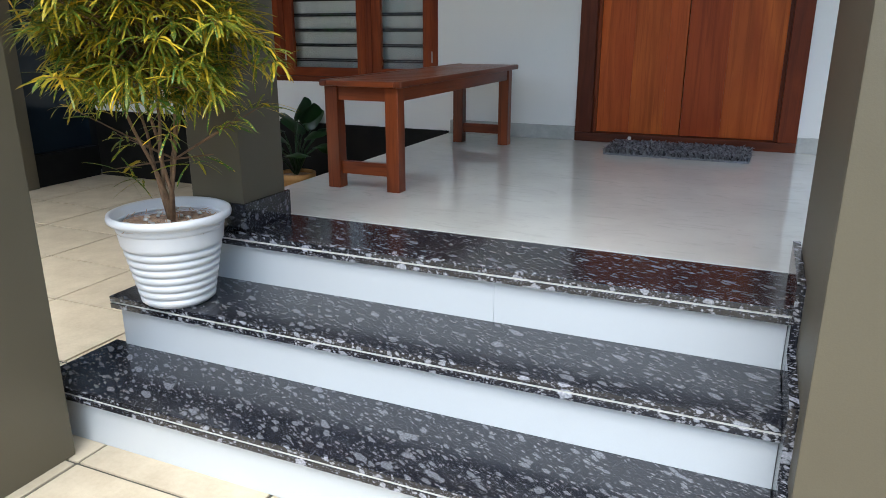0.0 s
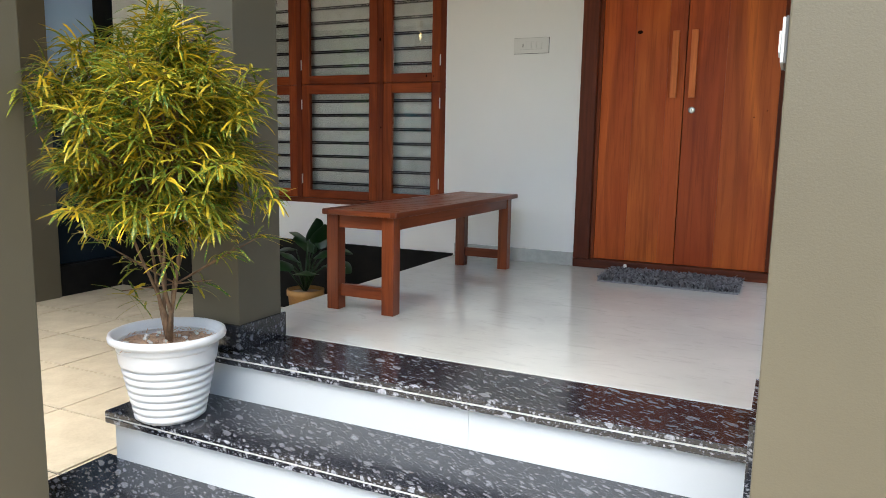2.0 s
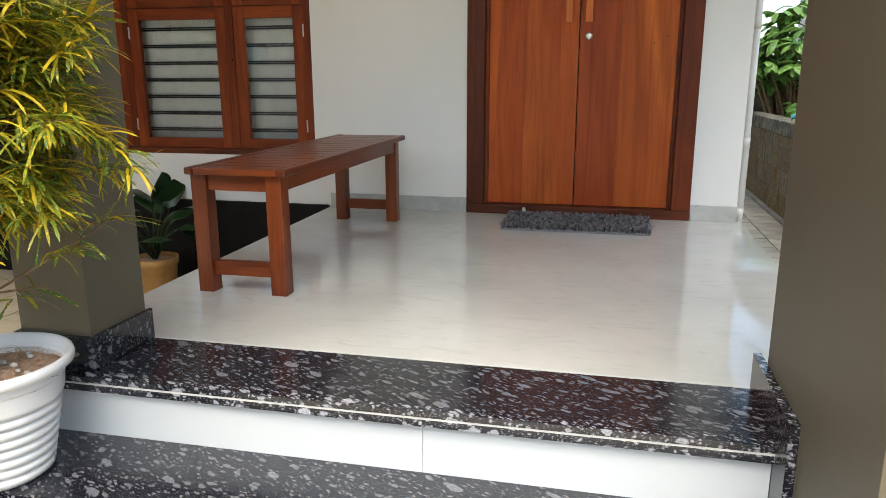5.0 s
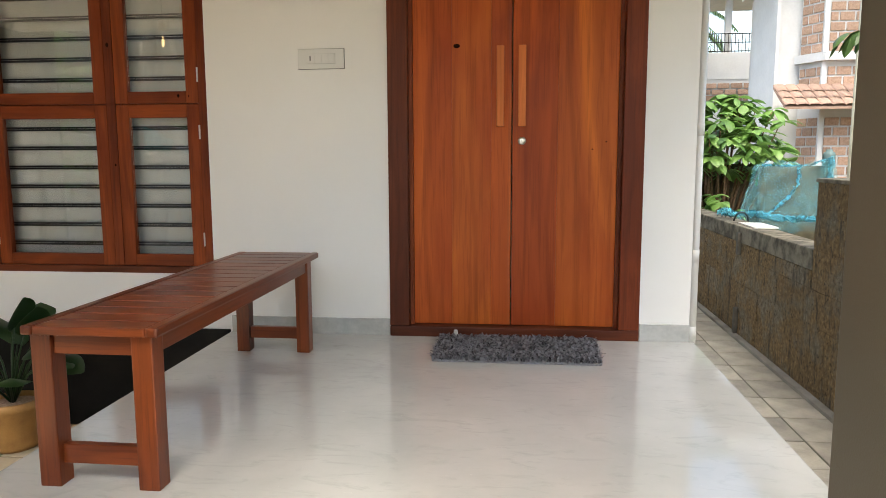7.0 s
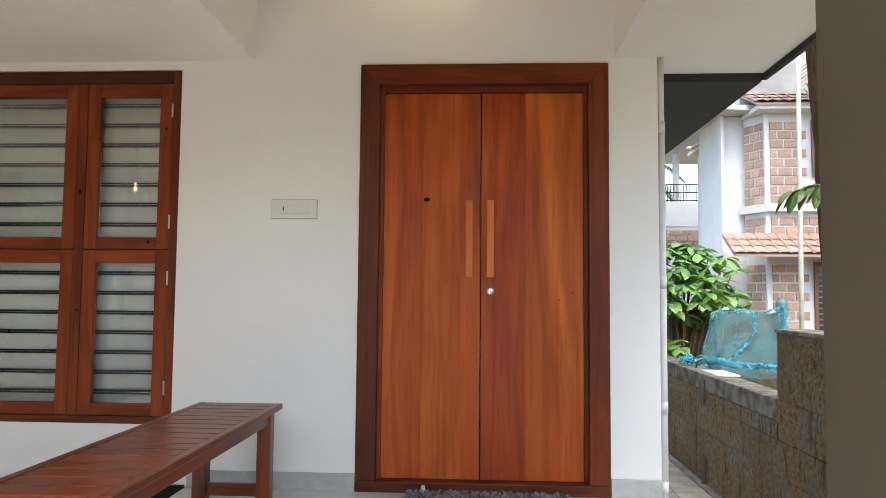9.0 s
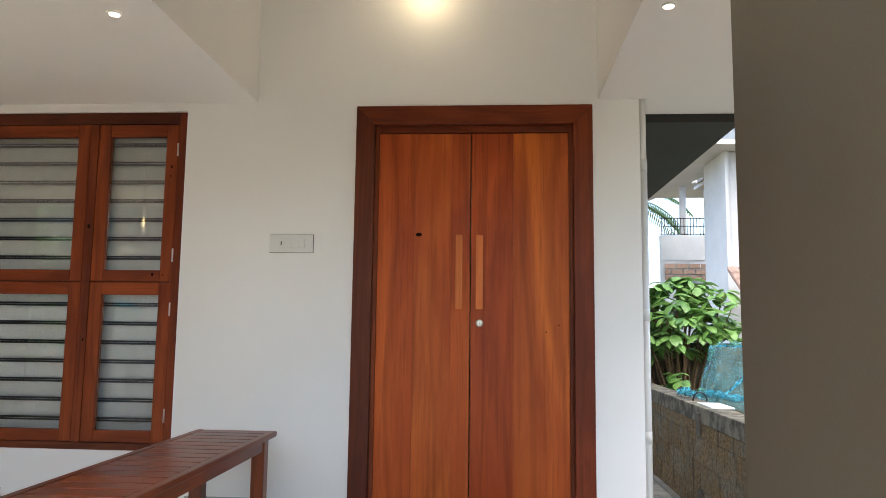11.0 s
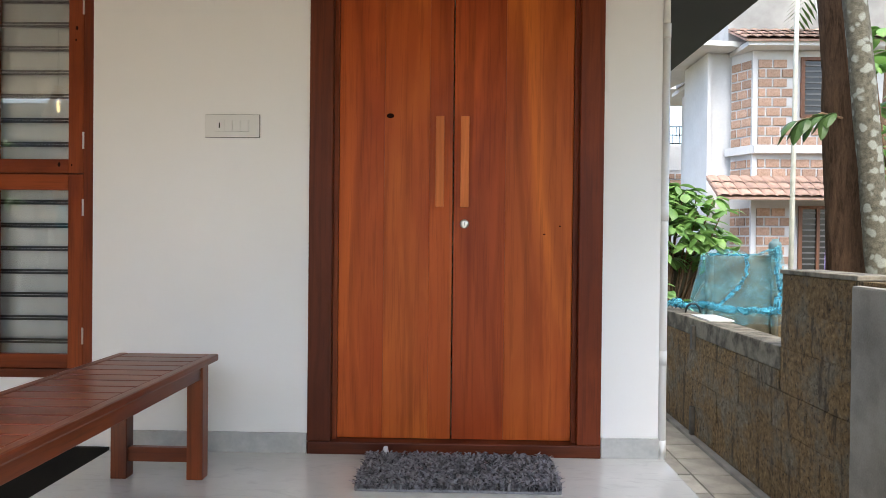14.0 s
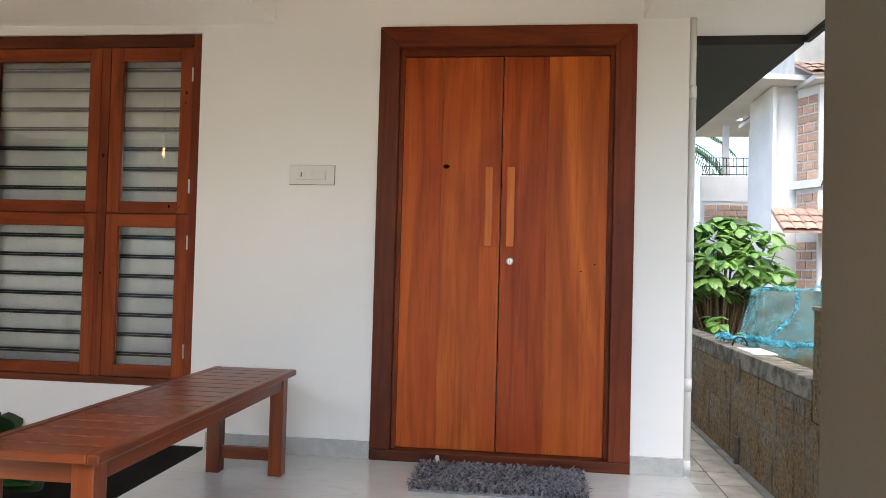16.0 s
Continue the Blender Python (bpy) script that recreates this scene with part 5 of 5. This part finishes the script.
for x0, x1, z0, z1 in ((7.25, 8.15, 3.42, 4.46), (7.24, 7.85, -0.3, 1.6)):
    wn2 = part("window", slab(x0, x1, HY - 0.02, HY - 0.002, z0, z1), DARKIN, house, "dark louvred window in a brown frame")
    for a, b, c, d in ((x0 - 0.07, x0, z0 - 0.06, z1 + 0.06), (x1, x1 + 0.07, z0 - 0.06, z1 + 0.06), (x0, x1, z1, z1 + 0.06), (x0, x1, z0 - 0.06, z0), ((x0 + x1) / 2 - 0.03, (x0 + x1) / 2 + 0.03, z0, z1)):
        part("frame", slab(a, b, HY - 0.06, HY - 0.021, c, d), BROWN, wn2)
    z = z0 + 0.05
    while z < z1:
        part("louvre", slab(x0 + 0.02, x1 - 0.02, HY - 0.035, HY - 0.0215, z, z + 0.03), GREY, wn2)
        z += 0.11


def tiled_slope(parent, x0, x1, y_low, z_low, y_high, z_high, name="roof"):
    rf = part(name, bmesh.new(), HTILE, parent, "sloped terracotta tiled eave")
    bm = bmesh.new()
    vs = [bm.verts.new(q) for q in ((x0, y_low, z_low - 0.03), (x1, y_low, z_low - 0.03), (x1, y_high, z_high - 0.03), (x0, y_high, z_high - 0.03), (x0, y_low, z_low - 0.07), (x1, y_low, z_low - 0.07), (x1, y_high, z_high - 0.07), (x0, y_high, z_high - 0.07))]
    for f in ((0, 1, 2, 3), (7, 6, 5, 4), (0, 4, 5, 1), (1, 5, 6, 2), (2, 6, 7, 3), (3, 7, 4, 0)):
        bm.faces.new([vs[i] for i in f])
    bm.to_mesh(rf.data)
    bm.free()
    ln = math.hypot(y_high - y_low, z_high - z_low)
    tilt = math.degrees(math.atan2(z_high - z_low, y_high - y_low))
    rows = max(2, round(ln / 0.30))
    tw = 0.21
    bm = bmesh.new()
    for i in range(7):
        a0, a1 = math.pi * i / 7, math.pi * (i + 1) / 7
        q = []
        for a, yy, zz in ((a0, 0, 0.025), (a1, 0, 0.025), (a1, ln / rows + 0.04, 0), (a0, ln / rows + 0.04, 0)):
            q.append(bm.verts.new((-math.cos(a) * tw / 2, yy, math.sin(a) * 0.035 + zz)))
        bm.faces.new(q)
    me = bpy.data.meshes.new("roof_tile")
    bm.to_mesh(me)
    bm.free()
    me.materials.append(HTILE)
    for r in range(rows):
        for c in range(int((x1 - x0) / tw)):
            o = new("roof_tile", me)
            o.parent = rf
            s = r / rows
            o.matrix_parent_inverse = rf.matrix_world.inverted()
            o.matrix_basis = pose(x0 + (c + 0.5) * tw, y_low + (y_high - y_low) * s, z_low + (z_high - z_low) * s - 0.025, tilt, 0, 0)
    return rf


tiled_slope(house, 5.40, 10.0, HY - 0.72, 1.80, HY - 0.04, 2.22)
tiled_slope(house, 5.98, 10.4, HY - 0.40, 4.80, HY + 0.5, 5.22)
part("soffit", slab(6.05, 10.4, HY - 0.36, HY + 4.5, 4.665, 4.755), HWHITE, house)
part("parapet", slab(6.0, 10.4, HY + 0.55, HY + 4.0, 4.76, 6.6), HROOF, house, "grey cement upper parapet")
# white wing that runs back from the bay
part("wing", slab(5.66, 6.12, HY + 0.62, HY + 1.6, GROUND, 4.75), HWHITE, house, "white plastered wing wall")
part("fin", slab(5.585, 5.65, HY + 0.5, HY + 1.99, GROUND, 4.74), HWHITE, house, "white plastered fin")
bm = slab(0, 6.5, -0.5, 1.2, 4.76, 4.86, 0, pose(5.98, HY + 0.1, 0, 0, 0, 100))
part("roof_edge", bm, HWHITE, house, "white roof edge running back")
balc = part("balcony", slab(5.5, 7.4, HY + 6.0, HY + 6.15, 2.95, 3.66), HWHITE, house, "white balcony slab with an iron railing")
part("balcony_wall", slab(5.5, 7.4, HY + 6.02, HY + 6.14, GROUND, 2.949), HWHITE, balc)
brick_panel(house, (5.6, HY + 5.99), 0, 1.7, 2.38, 2.94, (), 0.30, 0.13)
bm = bmesh.new()
for k in range(20):
    cyl(bm, (5.55 + k * 0.09, HY + 6.05, 3.66), (5.55 + k * 0.09, HY + 6.05, 4.16), 0.010, seg=6)
for z in (3.70, 3.93, 4.16):
    cyl(bm, (5.5, HY + 6.05, z), (7.4, HY + 6.05, z), 0.014, seg=6)
part("balcony_roof", slab(5.3, 7.4, HY + 5.6, HY + 8.0, 5.11, 5.25), HWHITE, house, "white balcony roof")
part("railing", bm, IRON, balc, "black iron railing")
part("post", slab(6.12, 6.28, HY + 6.16, HY + 6.3, 2.5, 5.1), HWHITE, house)

# bamboo pole, rope and purple cloth beyond the wall
bm = tube(bmesh.new(), [(4.475 + 0.05 * s, 5.4, GROUND + 5.6 * s) for s in (0, 0.3, 0.6, 1.0)], [0.029, 0.028, 0.026, 0.023], 10)
tagged(mesh_object("bamboo_pole", bm, mottled("dry_bamboo", (0.42, 0.42, 0.34), (0.58, 0.57, 0.48), 8.0, 0.5), True), "pale dry bamboo pole standing in the yard", "pole")
bm = tube(bmesh.new(), [(4.60, 5.40, 4.4), (4.72, 5.35, 3.6), (4.86, 5.3, 2.8), (4.98, 5.3, 1.9), (5.02, 5.3, GROUND - 0.03)], [0.008] * 5, 6)
tagged(mesh_object("rope", bm, PVC, True), "white rope hanging by the pole", "rope")
bm = bmesh.new()
prev = None
for i in range(31):
    x = 6.95 + i * 0.02
    a, b = bm.verts.new((x, 9.5 + 0.03 * math.sin(i * 1.1), 0.82 + 0.004 * i)), bm.verts.new((x, 9.5 + 0.05 * math.sin(i * 1.1 + 0.5), 0.35))
    if prev:
        bm.faces.new((prev[0], a, b, prev[1]))
    prev = (a, b)
cloth = tagged(mesh_object("cloth", bm, mottled("purple_cloth", (0.20, 0.16, 0.40), (0.36, 0.30, 0.58), 10.0, 0.9), True), "purple cloth hung out to dry", "cloth")
cloth.modifiers.new("thickness", "SOLIDIFY").thickness = 0.004

# ---------------------------------------------------------------- behind the camera, seen in the window glass; then unseen trees that block sky light
rear = thing("front_wall", (-3.0, -8.0, GROUND), "laterite brick compound wall facing the house", "wall", "", "structure")
# beyond the bricks the core is added to keep bright sky off the panes
part("core", slab(-10.0, -1.0, -8.2, -8.0, GROUND, 3.0), CEMENT, rear)
brick_panel(rear, (-1.1, -8.0), 180, 4.64, GROUND + 1.5, 2.95, ())
part("ledge", slab(-5.78, -1.0, -7.8, -7.2, GROUND, 0.95, 0.01), CEMENT, rear, "cement ledge for pots")
fp = thing("flower_pot", (-4.7, -7.5, 0.95), "white plastic pot with a spiky green plant", "planter")
part("tub", lathe(bmesh.new(), ((0.0, 0.0), (0.15, 0.0), (0.20, 0.33), (0.22, 0.34), (0.22, 0.39), (0.19, 0.38)), 28, (-4.7, -7.5, 0.95)), PLASTIC, fp, "", True)
lf = bmesh.new()
random.seed(21)
for k in range(24):
    a = k * 2.4
    strip_leaf(lf, (-4.7, -7.5, 1.3), (math.cos(a), math.sin(a), 0.9), 0.2, 0.3, 0.035, 4)
part("foliage", lf, CACAO, fp)
bm = bmesh.new()
prev = None
for i in range(20):
    s = i / 19
    a, b = bm.verts.new((-5.45 + 0.5 * s, -7.6 + 0.04 * math.sin(i), 1.42 - 0.25 * s)), bm.verts.new((-5.45 + 0.45 * s, -7.6 + 0.05 * math.sin(i + 1), 0.96))
    if prev:
        bm.faces.new((prev[0], a, b, prev[1]))
    prev = (a, b)
tarp = tagged(mesh_object("tarpaulin", bm, mottled("teal_tarpaulin", (0.03, 0.25, 0.26), (0.06, 0.38, 0.38), 8.0, 0.5), True), "teal tarpaulin heaped on the ledge", "tarpaulin")
tarp.modifiers.new("thickness", "SOLIDIFY").thickness = 0.004

shrub("hedge", (-4.5, -10.5, 2.6), (3.2, 1.0, 1.5), 130, "tall leafy green hedge behind the compound wall", (0.3, 0.45), seed=12)
shrub("bush", (-7.6, -7.3, 1.5), (1.7, 0.55, 1.9), 190, "dense leafy bush against the compound wall", (0.22, 0.34), seed=23)
# out of view: added to hold back sky light from the right
shrub("sky_block_canopy", (7.6, -4.0, 3.6), (2.4, 3.4, 2.4), 260, "unseen dense leafy tree beyond the boundary wall, added to block sky light", (0.25, 0.4), seed=14)
shrub("tree_foliage", (4.7, 3.6, 1.9), (0.55, 0.5, 1.3), 60, "bright green leafy sapling behind the tree trunks", seed=17)
# never in view: shades the porch from the front right sky
shrub("sky_block_tree", (8.6, -8.0, 3.5), (2.6, 3.2, 3.6), 330, "unseen large leafy tree, added to cut sky light from the front right", (0.4, 0.6), seed=19)
